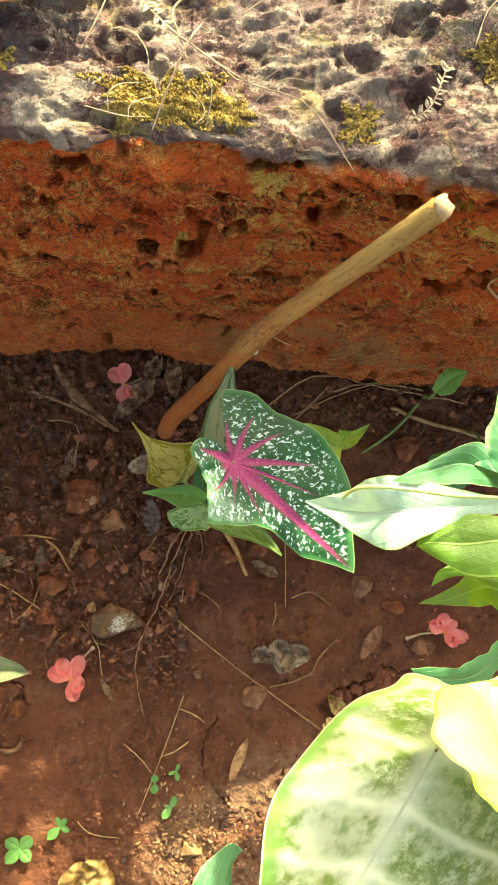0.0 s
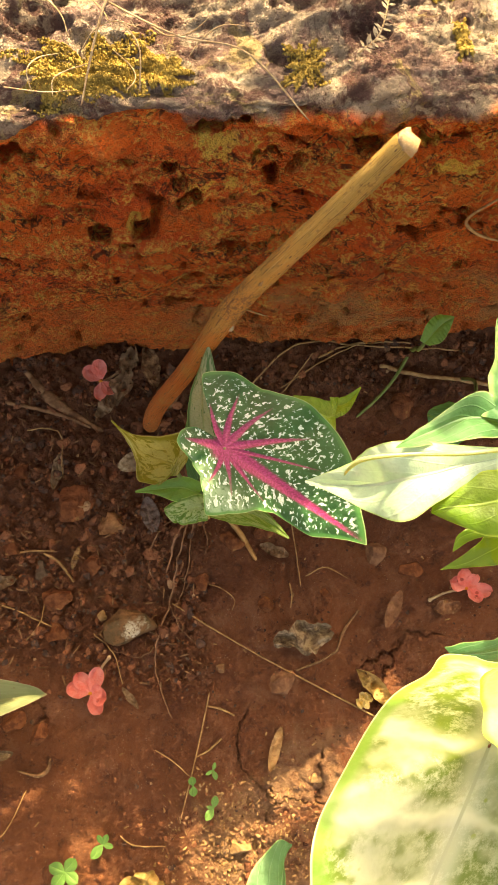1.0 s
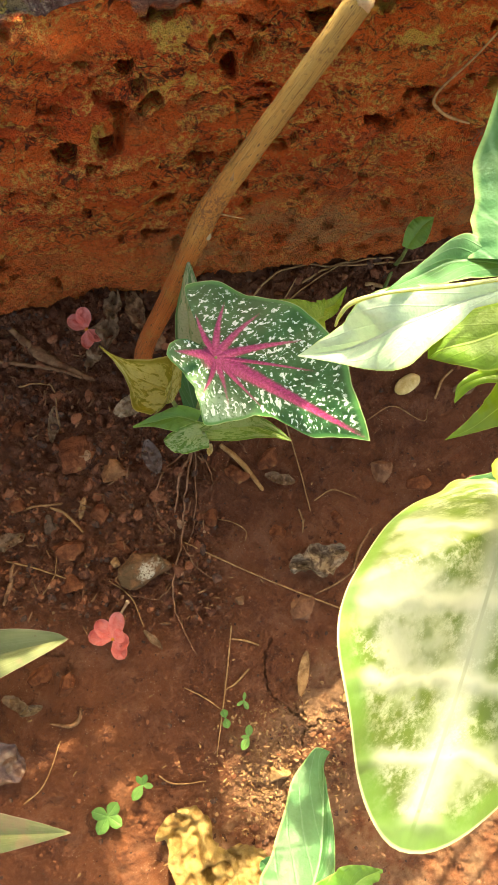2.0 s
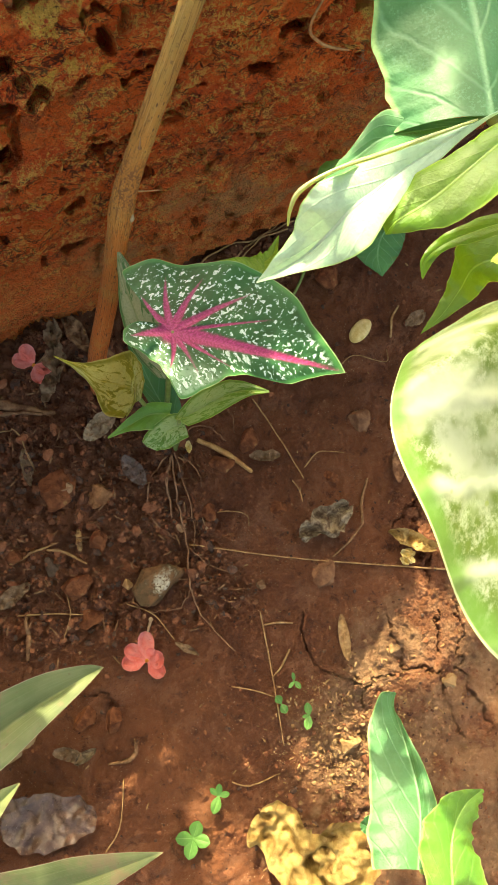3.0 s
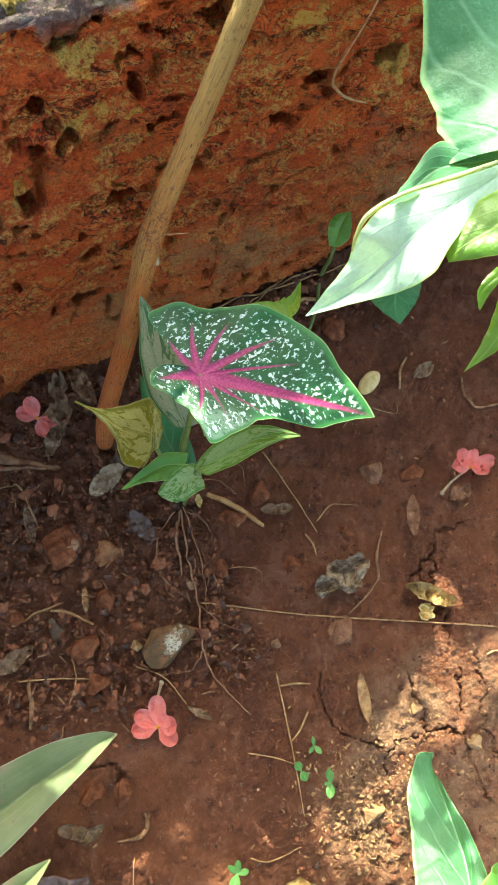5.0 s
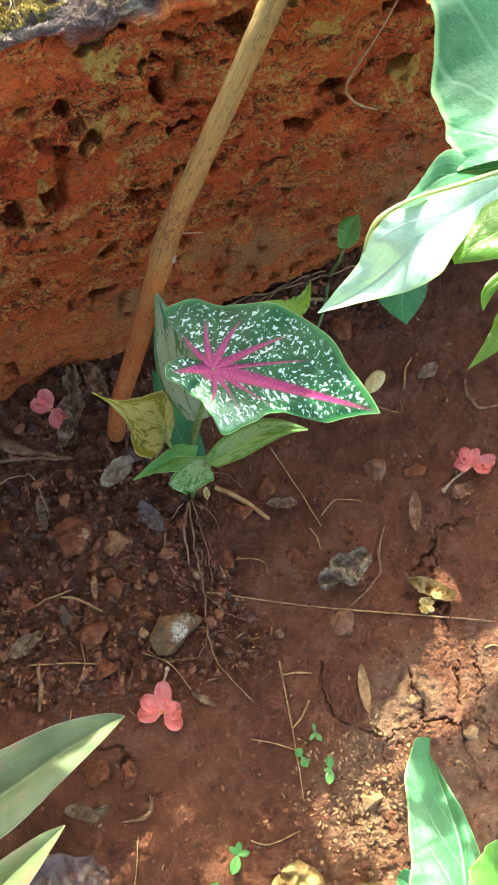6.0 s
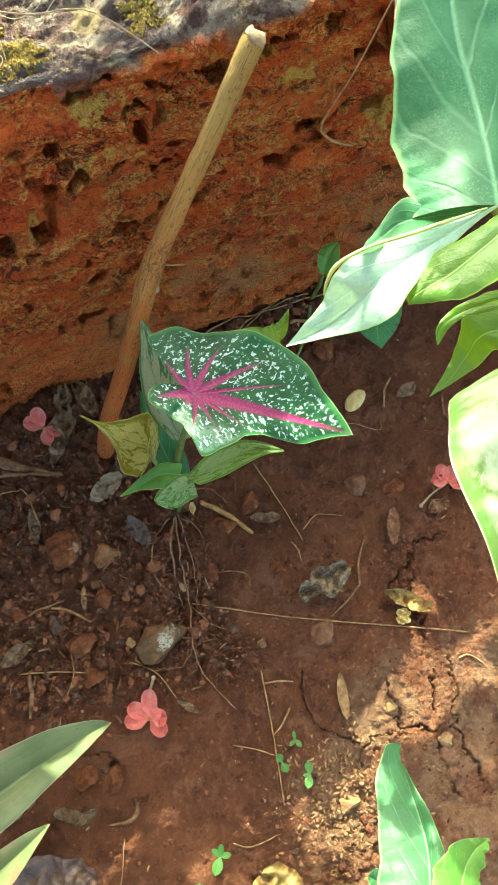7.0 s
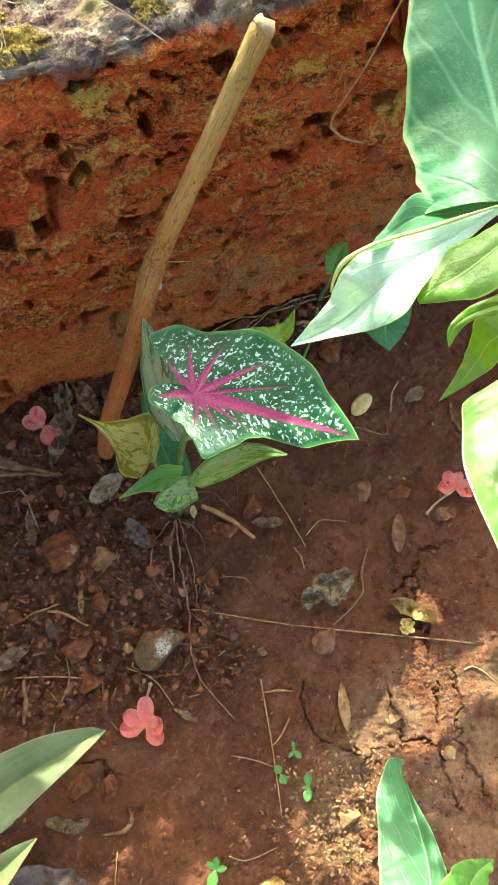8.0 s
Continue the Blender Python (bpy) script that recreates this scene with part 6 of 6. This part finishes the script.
for x, y, length, width, turn, material, words, curl in (
        (-0.034, 0.102, 0.029, 0.016, 20, OVAL_LEAF, "withered grey-brown oval leaf under the caladium", 0.2),
        (-0.027, 0.062, 0.026, 0.014, 100, SLATE_LEAF, "flat slate-grey dead leaf, half buried", 0.05),
        (0.073, -0.031, 0.042, 0.022, 8, GREY_LEAF, "crumpled silvery-grey dead leaf", 0.5),
        (0.120, -0.069, 0.034, 0.014, -48, TAN_LEAF, "curled tan dead leaf in a patch of sun", 0.9),
        (0.1115, -0.0775, 0.012, 0.010, 20, SEED, "pale crumpled scrap of leaf", 0.6),
        (0.140, -0.018, 0.028, 0.010, 60, MUDDY, "mud-smeared pale dead leaf", 0.1),
        (0.048, -0.104, 0.030, 0.008, 70, STRAW, "narrow tan willow-shaped leaf", 0.4),
        (0.059, 0.030, 0.022, 0.009, -25, DRY_LEAF, "torn brown dead leaf scrap", 0.4),
        (-0.145, -0.086, 0.020, 0.010, -40, DRY_LEAF, "grey-brown shredded leaf on soil", 0.5),
        (-0.136, -0.092, 0.016, 0.008, 10, GREY_LEAF, "folded scrap of grey leaf", 0.6),
        (-0.038, 0.163, 0.040, 0.016, 70, DRY_LEAF, "brown crumpled leaf against the stone", 0.6),
        (-0.050, 0.146, 0.032, 0.014, 40, DRY_LEAF, "brown rotting leaf by the stick", 0.6),
        (-0.020, 0.169, 0.030, 0.013, 100, BARK, "dead leaf in the corner by the stone", 0.6),
        (-0.091, 0.098, 0.026, 0.008, 75, DRY_LEAF, "curled strip of dead leaf", 0.6),
        (-0.135, 0.022, 0.026, 0.012, 10, DRY_LEAF, "pale shrivelled leaf on crumbs", 0.7),
        (0.205, 0.070, 0.018, 0.011, 10, DRY_LEAF, "buff scrap of dead leaf", 0.3),
        (-0.152, 0.060, 0.022, 0.010, -30, BARK, "dark bark flake on crumbs", 0.2),
        (-0.081, 0.036, 0.016, 0.005, 70, STRAW, "narrow tan flake of straw", 0.3),
        (0.180, -0.020, 0.020, 0.012, 5, MUDDY, "brown leaf scrap by a pink flower", 0.3),
        (-0.048, -0.062, 0.018, 0.005, -55, DRY_LEAF, "small torn scrap beside the fallen flower", 0.7)):
    scrap("dead_leaf", x, y, length, width, turn, material, words, curl=curl, seed=int(abs(x * 7000 + y * 300)) % 83, lift=0.0055 if curl < 0.25 else 0.0015, rumple=0.05 if curl < 0.25 else 0.10 if "narrow" in words else 0.34, torn=0.2 if curl < 0.25 or "narrow" in words else 2.3 if "crumpled" in words else 1.0, fold=0.75 if "crumpled" in words else 0.0)
for k, (x, y, turn) in enumerate([(-0.042, -0.204, 115), (-0.022, -0.226, 60)]):
    scrap("rotting_leaf", x, y, 0.066 - 0.010 * k, 0.044 - 0.006 * k, turn, YELLOW_LEAF, "crumpled yellow rotting leaf with brown spots, in sun", curl=0.15, seed=40 + k, lift=0.004 + 0.003 * k, point=0.6, rumple=0.48, torn=1.5, fold=0.22)
for k, (x, y, turn) in enumerate([(0.215, -0.160, 40), (0.232, -0.150, 70), (0.225, -0.175, 10), (0.240, -0.165, 120), (0.205, -0.180, 65), (0.238, -0.185, 30)]):
    scrap("straw_scrap", x, y, 0.040, 0.010, turn, SEED, "bleached straw leaf in a sunlit heap", "dead leaf", 0.8, 60 + k, 0.003 + 0.002 * k)
stone("fallen_petal", 0.164, 0.080, (0.0100, 0.0055, 0.0022), 3, SEED, "cream-yellow fallen petal on dark soil", 0.05, 25, 3, 0.08, "petal")
scrap("fallen_petal", 0.014, 0.0585, 0.009, 0.005, 70, SEED, "small cream petal at the foot of the caladium", "petal", 0.3, 4, 0.012)


# ---- fallen pink flowers ----
def build_flower(x, y, turn, spread, size, label, stalk):
    z = on_soil(x, y, 0.007)
    flower = thing("fallen_flower", (x, y, z), label, "flower", "fallen pink flowers")
    for k, (angle, reach, wide, tilt) in enumerate(spread):
        n, m = 18, 13
        s, v = np.meshgrid(np.linspace(0, 1, n), np.linspace(-1, 1, m), indexing="ij")
        half = 0.98 * wide * size * np.sqrt(np.clip(1 - ((s - 0.60) / 0.60) ** 2, 0, 1)) * np.where(s > 0.6, np.sqrt(np.clip(1 - ((s - 0.6) / 0.4) ** 2, 0, 1)) ** 0.6, 1)
        half = half * (0.25 + 0.75 * np.clip(s / 0.35, 0, 1))
        u, w = s * reach * size * (1 - 0.07 * (np.abs(v) < 0.25) * (s > 0.96)), half * v
        h = tilt * u + 0.12 * size * v * v * s + 0.05 * size * np.sin(s * 5 + k) - 0.25 * u * u / size + 0.22 * size * s * grid_noise(s * 3 + k, v * 2.5 + 7 * k, 31) + 0.16 * size * s * np.abs(v + 0.35 * math.sin(k * 2.4))
        c, q = math.cos(radians(turn + angle)), math.sin(radians(turn + angle))
        rows = np.stack([x + u * c - w * q, y + u * q + w * c, z + h + 0.0004 * k], -1)
        under(sheet("petal", rows, PETAL, uv=True), flower)
    bm = lump((size * 0.13, size * 0.11, size * 0.10), 9, 2, 0.2)
    bm.transform(Matrix.Translation((x, y, z + 0.001)))
    under(part("flower_centre", bm, FLOWER_EYE, None, "orange centre"), flower)
    pts = [(x, y, z - 0.0015)] + [(a, b, on_soil(a, b, 0.0018)) for a, b in stalk]
    under(tube("flower_stalk", pts, [0.0010, 0.0009, 0.0012], FLOWER_STALK, 16, 6), flower)
    a, b = stalk[-1]
    bm = lump((0.0016, 0.0016, 0.0016), 3, 1, 0.1)
    bm.transform(Matrix.Translation((a, b, on_soil(a, b, 0.002))))
    under(part("stalk_knob", bm, FLOWER_STALK), flower)


build_flower(-0.0745, -0.0565, 0, [(122, 1.02, 0.34, 0.25), (160, 1.02, 0.35, 0.15), (66, 1.15, 0.34, 0.50), (290, 0.92, 0.33, 0.10), (338, 0.70, 0.36, 0.3), (18, 0.55, 0.30, 0.5)], 0.0165,
             "salmon-pink fallen flower with dark flecks, on bare soil", [(-0.068, -0.042), (-0.061, -0.034)])
build_flower(0.194, -0.008, 0, [(100, 0.95, 0.38, 0.45), (150, 0.90, 0.38, 0.30), (55, 0.75, 0.28, 0.5), (-12, 1.15, 0.36, 0.25), (-48, 0.85, 0.30, 0.2)], 0.0150,
             "pink fallen flower lying on its side with its stalk", [(0.180, -0.010), (0.168, -0.014)])
build_flower(-0.056, 0.160, 0, [(92, 1.0, 0.38, 0.55), (140, 1.0, 0.40, 0.40), (310, 0.95, 0.34, 0.15), (265, 1.0, 0.34, 0.05)], 0.0145,
             "salmon-pink fallen flower at the foot of the stone", [(-0.050, 0.164), (-0.044, 0.168)])


# ---- seedlings ----
def build_sprout(x, y, height, blades, label):
    z = on_soil(x, y)
    sprout = thing("seedling", (x, y, z), label, "seedling", "seedlings in the soil")
    under(tube("stem", [(x, y, z - 0.003), (x, y, z + height * 0.5), (x, y, z + height)], [0.0007, 0.0005], STALK, 8, 6), sprout)
    for k, (angle, reach, wide, rise) in enumerate(blades):
        reach *= 0.88
        c, q = math.cos(radians(angle)), math.sin(radians(angle))
        at = lambda s, w: (x + (s * c - w * q) * reach, y + (s * q + w * c) * reach, z + height + rise * s * reach)
        mid = [at(0, 0), at(0.4, 0), at(0.75, 0), at(1, 0)]
        wide *= 0.80
        left = [at(0, 0.04), at(0.4, wide), at(0.78, wide * 0.85), at(1, 0.03)]
        right = [at(0, -0.04), at(0.4, -wide), at(0.78, -wide * 0.85), at(1, -0.03)]
        under(leaf("leaf", left, mid, right, SPROUT, 0, 2, 16, 9, k), sprout)


build_sprout(-0.0704, -0.1516, 0.010, [(225, 0.0125, 0.36, 0.1), (60, 0.0090, 0.32, 0.5), (110, 0.0085, 0.30, 0.5), (345, 0.0080, 0.34, 0.2)], "bright green four-leaved seedling in the sun")
build_sprout(-0.0964, -0.167, 0.010, [(45, 0.0130, 0.45, 0.3), (150, 0.0125, 0.46, 0.2), (230, 0.0140, 0.42, 0.1), (320, 0.0125, 0.46, 0.2)], "rounded bright green seedling beside the yellow leaf")
build_sprout(0.0033, -0.1357, 0.010, [(75, 0.0095, 0.36, 0.3), (230, 0.0100, 0.38, 0.2), (160, 0.0055, 0.30, 0.4)], "tiny blue-green seedling in soil")
build_sprout(-0.0093, -0.1212, 0.008, [(95, 0.0070, 0.52, 0.2), (270, 0.0075, 0.50, 0.1)], "tiny two-leaved seedling by a straw")
build_sprout(0.0049, -0.1126, 0.008, [(75, 0.0065, 0.26, 0.4), (200, 0.0065, 0.26, 0.3), (285, 0.0070, 0.34, 0.2)], "tiny narrow-leaved seedling in soil")


# ---- on the crown of the bank and its face ----
for line, r in (([(0.060, 0.184, 0.293), (0.036, 0.203, 0.309), (0.010, 0.209, 0.312), (-0.018, 0.224, 0.315), (-0.030, 0.236, 0.312)], (0.0007, 0.0010, 0.0010)),
                ([(-0.027, 0.188, 0.303), (-0.020, 0.206, 0.314), (-0.014, 0.222, 0.317), (-0.010, 0.235, 0.310)], (0.0010, 0.0012, 0.0009)),
                ([(-0.018, 0.224, 0.315), (-0.022, 0.236, 0.315), (-0.012, 0.250, 0.316), (-0.010, 0.270, 0.314), (-0.019, 0.288, 0.312)], (0.0010, 0.0012, 0.0010)),
                ([(-0.005, 0.192, 0.304), (-0.004, 0.204, 0.313), (-0.010, 0.213, 0.316)], (0.0007, 0.0007, 0.0005)),
                ([(-0.055, 0.196, 0.304), (-0.040, 0.192, 0.306), (-0.030, 0.193, 0.305)], (0.0006, 0.0006, 0.0004)),
                ([(-0.057, 0.222, 0.308), (-0.052, 0.232, 0.312), (-0.047, 0.250, 0.312)], (0.0008, 0.0008, 0.0006)),
                ([(0.106, 0.240, 0.309), (0.110, 0.254, 0.314), (0.120, 0.262, 0.314), (0.138, 0.259, 0.311)], (0.0009, 0.0009, 0.0007)),
                ([(0.136, 0.216, 0.306), (0.140, 0.240, 0.314), (0.146, 0.268, 0.316)], (0.0007, 0.0008, 0.0008)),
                ([(0.070, 0.283, 0.314), (0.100, 0.284, 0.318), (0.145, 0.280, 0.318)], (0.0008, 0.0010, 0.0008)),
                ([(0.006, 0.242, 0.309), (0.020, 0.250, 0.314), (0.030, 0.244, 0.312), (0.030, 0.236, 0.310)], (0.0006, 0.0006, 0.0005)),
                ([(0.066, 0.250, 0.308), (0.068, 0.262, 0.314), (0.078, 0.266, 0.312)], (0.0007, 0.0007, 0.0005))):
    tagged(tube("dry_root", line, [0.40 * v for v in r], PALE_ROOT, 30, 6, 0.25, 5), "bleached wiry root on top of the stone", "root", "roots on the stone")
for k in range(8):
    rng = random.Random(90 + k)
    x, y = rng.uniform(-0.05, 0.03), rng.uniform(0.192, 0.23)
    a = rng.uniform(0, 6.28)
    pts = [(x + 0.011 * q * math.cos(a + 0.35 * q), y + 0.009 * q * math.sin(a + 0.35 * q), 0.311 + 0.003 * math.sin(q * 1.6 + k)) for q in (-1.2, -0.4, 0.4, 1.2)]
    tagged(tube("dry_root", pts, (0.0002, 0.0003, 0.0002), PALE_ROOT, 18, 5), "fine bleached root tangled in the moss", "root", "roots on the stone")
tagged(tube("dry_stalk", [(0.175, 0.176, 0.292), (0.160, 0.174, 0.250), (0.149, 0.176, 0.217), (0.156, 0.177, 0.200), (0.170, 0.178, 0.186), (0.192, 0.182, 0.168)], (0.0005, 0.0006, 0.0009, 0.0008, 0.0005), STRAW, 40, 6), "bent straw hanging on the stone face", "twig")
for k in range(9):
    rng = random.Random(70 + k)
    x, z = rng.uniform(0.185, 0.20), rng.uniform(0.158, 0.178)
    tagged(tube("root_fibre", [(x, 0.180, z), (x + rng.uniform(-0.006, 0.006), 0.176, z - 0.006), (x + rng.uniform(-0.008, 0.008), 0.178, z - 0.014)], (0.00016, 0.00016, 0.0001), ROOT, 12, 4), "hair-thin root in a pit of the stone", "root", "root fibres")


def build_fern(line, label, size):
    """A fallen pinnate spray: a rib with pale leaflets on both sides."""
    mid = spline(line, 20)
    fern = thing("fallen_spray", tuple(mid[0]), label, "dead leaf")
    under(tube("rib", line, [0.0005, 0.0003], PALE_ROOT, 20, 5), fern)
    for k in range(1, 19):
        way = Vector(mid[k + 1] - mid[k - 1]).normalized()
        for side_ in (-1, 1):
            if (k * 7 + side_ * 3) % 5 == 0:
                continue
            out = (way * (0.6 + 0.5 * math.sin(k * 2.3)) + Vector((-way.y, way.x, 0.15 + 0.3 * math.cos(k * 1.7))) * side_ * 1.1).normalized()
            cross = out.cross(Vector((0, 0, 1))).normalized()
            p = Vector(mid[k])
            at = lambda s, w: tuple(p + out * s * size + cross * w * size + Vector((0, 0, 0.0012)))
            under(leaf("leaflet", [at(0, 0.03), at(0.5, 0.15), at(1, 0.02)], [at(0, 0), at(0.5, 0), at(1, 0)], [at(0, -0.03), at(0.5, -0.15), at(1, -0.02)], DRY_PALE, 0, 1, 8, 5), fern)


DRY_PALE = plain_material("bleached_leaflet", (0.21, 0.160, 0.105), (0.38, 0.31, 0.21), 220, 0.7, 0.3)
build_fern([(0.078, 0.200, 0.311), (0.086, 0.206, 0.314), (0.092, 0.224, 0.316)], "bleached fallen spray of small leaflets on the stone", 0.0036)
build_fern([(-0.046, 0.252, 0.318), (-0.036, 0.238, 0.318), (-0.022, 0.224, 0.318)], "pale withered spray of leaflets beside the moss", 0.0040)
build_fern([(0.118, 0.252, 0.318), (0.130, 0.250, 0.318), (0.142, 0.244, 0.316)], "pale dry spray of leaflets on the crown", 0.0036)
bm = lump((0.040, 0.026, 0.011), 12, 4, 0.22)
slab_stone = part("loose_stone", bm, SLAB, round_=False)
slab_stone.location = (-0.094, 0.252, 0.322)
slab_stone.rotation_euler = (radians(4), radians(-3), radians(20))
tagged(slab_stone, "loose buff stone slab resting on the bank", "stone")

def cloud(name, centres, shape, material, label, category):
    """Many small pieces joined into one mesh: each centre is (x, y, z, size, turn)."""
    base_v, base_f = shape
    verts, faces, offset = [], [], 0
    for n, (x, y, z, size, turn) in enumerate(centres):
        c, s = math.cos(turn), math.sin(turn)
        k = n % len(base_v)
        verts.append(np.stack([x + size * (base_v[k][:, 0] * c - base_v[k][:, 1] * s), y + size * (base_v[k][:, 0] * s + base_v[k][:, 1] * c), z + size * base_v[k][:, 2]], -1))
        faces.append(base_f[k] + offset)
        offset += len(base_v[k])
    mesh = bpy.data.meshes.new(name)
    mesh.from_pydata(np.concatenate(verts).tolist(), [], np.concatenate(faces).tolist())
    mesh.polygons.foreach_set("use_smooth", np.zeros(len(mesh.polygons), bool))
    mesh.materials.append(material)
    return tagged(new(name, mesh), label, category, kind="stuff")


def chips(count, flat, seed, depth=1):
    vs, fs = [], []
    for k in range(count):
        bm = lump((1.0, 0.8, flat), seed + k, depth, 0.5)
        bm.verts.ensure_lookup_table()
        vs.append(np.array([v.co[:] for v in bm.verts]))
        fs.append(np.array([[v.index for v in f.verts] for f in bm.faces]))
        bm.free()
    return vs, fs


rng = np.random.RandomState(11)
x, y = rng.uniform(-0.22, 0.27, 60000), rng.uniform(-0.28, 0.185, 60000)
c = crumbly(x, y)
spill = np.exp(-(((x - 0.022) / 0.045) ** 4 + ((y + 0.175) / 0.042) ** 4))
clump = np.clip(0.55 + 1.6 * fbm(x * 45, y * 45, 57, 3), 0, 1)
keep = rng.rand(60000) < (0.06 + 0.62 * c * (1 - spill)) * clump
x, y, c = x[keep], y[keep], c[keep]
size = 0.00040 + (0.0009 + 0.0013 * c) * rng.rand(len(x)) ** 2.6
many = list(zip(x, y, ground_height(x, y) + size * 0.25, size, rng.rand(len(x)) * 6.28))
cloud("soil_crumbs", many, chips(16, 0.75, 200, 1), CRUMB, "loose fine crumbs and grit of red soil", "soil")
x, y = rng.uniform(-0.20, 0.24, 9000), rng.uniform(-0.26, 0.180, 9000)
c = crumbly(x, y)
keep = rng.rand(9000) < 0.11 + 0.39 * c
x, y, c = x[keep], y[keep], c[keep]
size = 0.0010 + (0.0012 + 0.0034 * c) * rng.rand(len(x)) ** 2.8
order = np.argsort(-size)
near = order[:280]
rest = order[280:]
place = lambda k: list(zip(x[k], y[k], ground_height(x[k], y[k]) + size[k] * 0.05, size[k], rng.rand(len(k)) * 6.28))
cloud("soil_grit", place(rest), chips(18, 0.7, 230, 2), CRUMB, "small uneven grit of dark red earth", "soil")
CLOD_MESHES = []
for k in range(18):
    bm = lump((1.0, 0.8, 0.7), 260 + k, 2, 0.5)
    mesh = bpy.data.meshes.new("clod")
    bm.to_mesh(mesh)
    bm.free()
    mesh.materials.append(CLOD)
    CLOD_MESHES.append(mesh)
GROUND = bpy.data.objects["ground"]
for k, (cx, cy, cz, r, turn) in enumerate(place(near)):
    clod = new("clod", CLOD_MESHES[k % 18])
    clod.matrix_world = Matrix.LocRotScale((cx, cy, cz), Euler((0, 0, turn)), (r, r, r))
    clod.parent = GROUND
x, y = rng.normal(0.018, 0.022, 1100), rng.normal(-0.168, 0.022, 1100)
size = 0.0004 + 0.0016 * rng.rand(1100) ** 5
many = list(zip(x, y, ground_height(x, y) + size * 0.15, size, rng.rand(1100) * 6.28))
cloud("sandy_grit", many, chips(10, 0.6, 240, 2), GRIT, "sandy tan grit and small clods in the sun", "soil")
x = np.concatenate([rng.uniform(-0.20, 0.25, 170), rng.normal(0.03, 0.03, 420)])
y = np.concatenate([rng.uniform(-0.26, 0.18, 170), rng.normal(-0.165, 0.025, 420)])
many = list(zip(x, y, ground_height(x, y) + 0.0005, 0.0009 + 0.0020 * rng.rand(590) ** 2, rng.rand(590) * 6.28))
vs, fs = chips(6, 0.25, 300)
cloud("chaff", many, ([v * [1.0, 0.38, 1.0] for v in vs], fs), STRAW, "straw chaff scattered on the soil", "litter")

x, y = rng.uniform(-0.19, 0.02, 2600), rng.uniform(-0.07, 0.17, 2600)
keep = rng.rand(2600) < 0.34 * crumbly(x, y)
x, y = x[keep], y[keep]
many = list(zip(x, y, ground_height(x, y) + 0.0012, 0.0014 + 0.0042 * rng.rand(len(x)) ** 2.5, rng.rand(len(x)) * 6.28))
vs, fs = chips(6, 0.3, 310)
cloud("bark_shreds", many, ([v * [1.0, 0.20, 0.5] for v in vs], fs), BARK, "dark brown bark and stem shreds on crumbs", "litter")


def moss_patch(patches, seed, count):
    """Moss as a carpet of small tufts; each patch is a centre, half width and half depth on the crown."""
    rng = np.random.RandomState(seed)
    out = []
    for _ in range(count):
        px, py, rx, ry = patches[rng.randint(len(patches))]
        a = rng.rand() * 6.28
        r = rng.rand() ** 0.6 * (0.75 + 0.5 * math.sin(a * 3 + px * 900) * math.sin(a * 7 + 1))
        x, y = px + rx * r * math.cos(a), py + ry * r * math.sin(a)
        hit, place, nrm, _ = BANK.ray_cast((x, y, 0.40), (0, 0, -1))
        if hit:
            size = 0.00035 + 0.00050 * rng.rand()
            out.append((x, y, place.z + size * 0.5 + 0.002 * (1 - r) * rng.rand(), size, rng.rand() * 6.28))
    return out


BANK = bpy.data.objects["wall_north"]
cloud("moss", moss_patch([(-0.022, 0.207, 0.034, 0.016), (-0.030, 0.202, 0.022, 0.008), (0.002, 0.206, 0.012, 0.008)], 21, 12000), chips(8, 1.1, 400), MOSS, "golden-brown moss cushion on the stone edge", "moss")
cloud("moss", moss_patch([(0.060, 0.206, 0.010, 0.012), (0.120, 0.246, 0.014, 0.010), (0.124, 0.214, 0.004, 0.010), (-0.095, 0.215, 0.010, 0.010)], 22, 5000), chips(8, 1.1, 420), MOSS, "scattered small moss tufts on the crown", "moss")
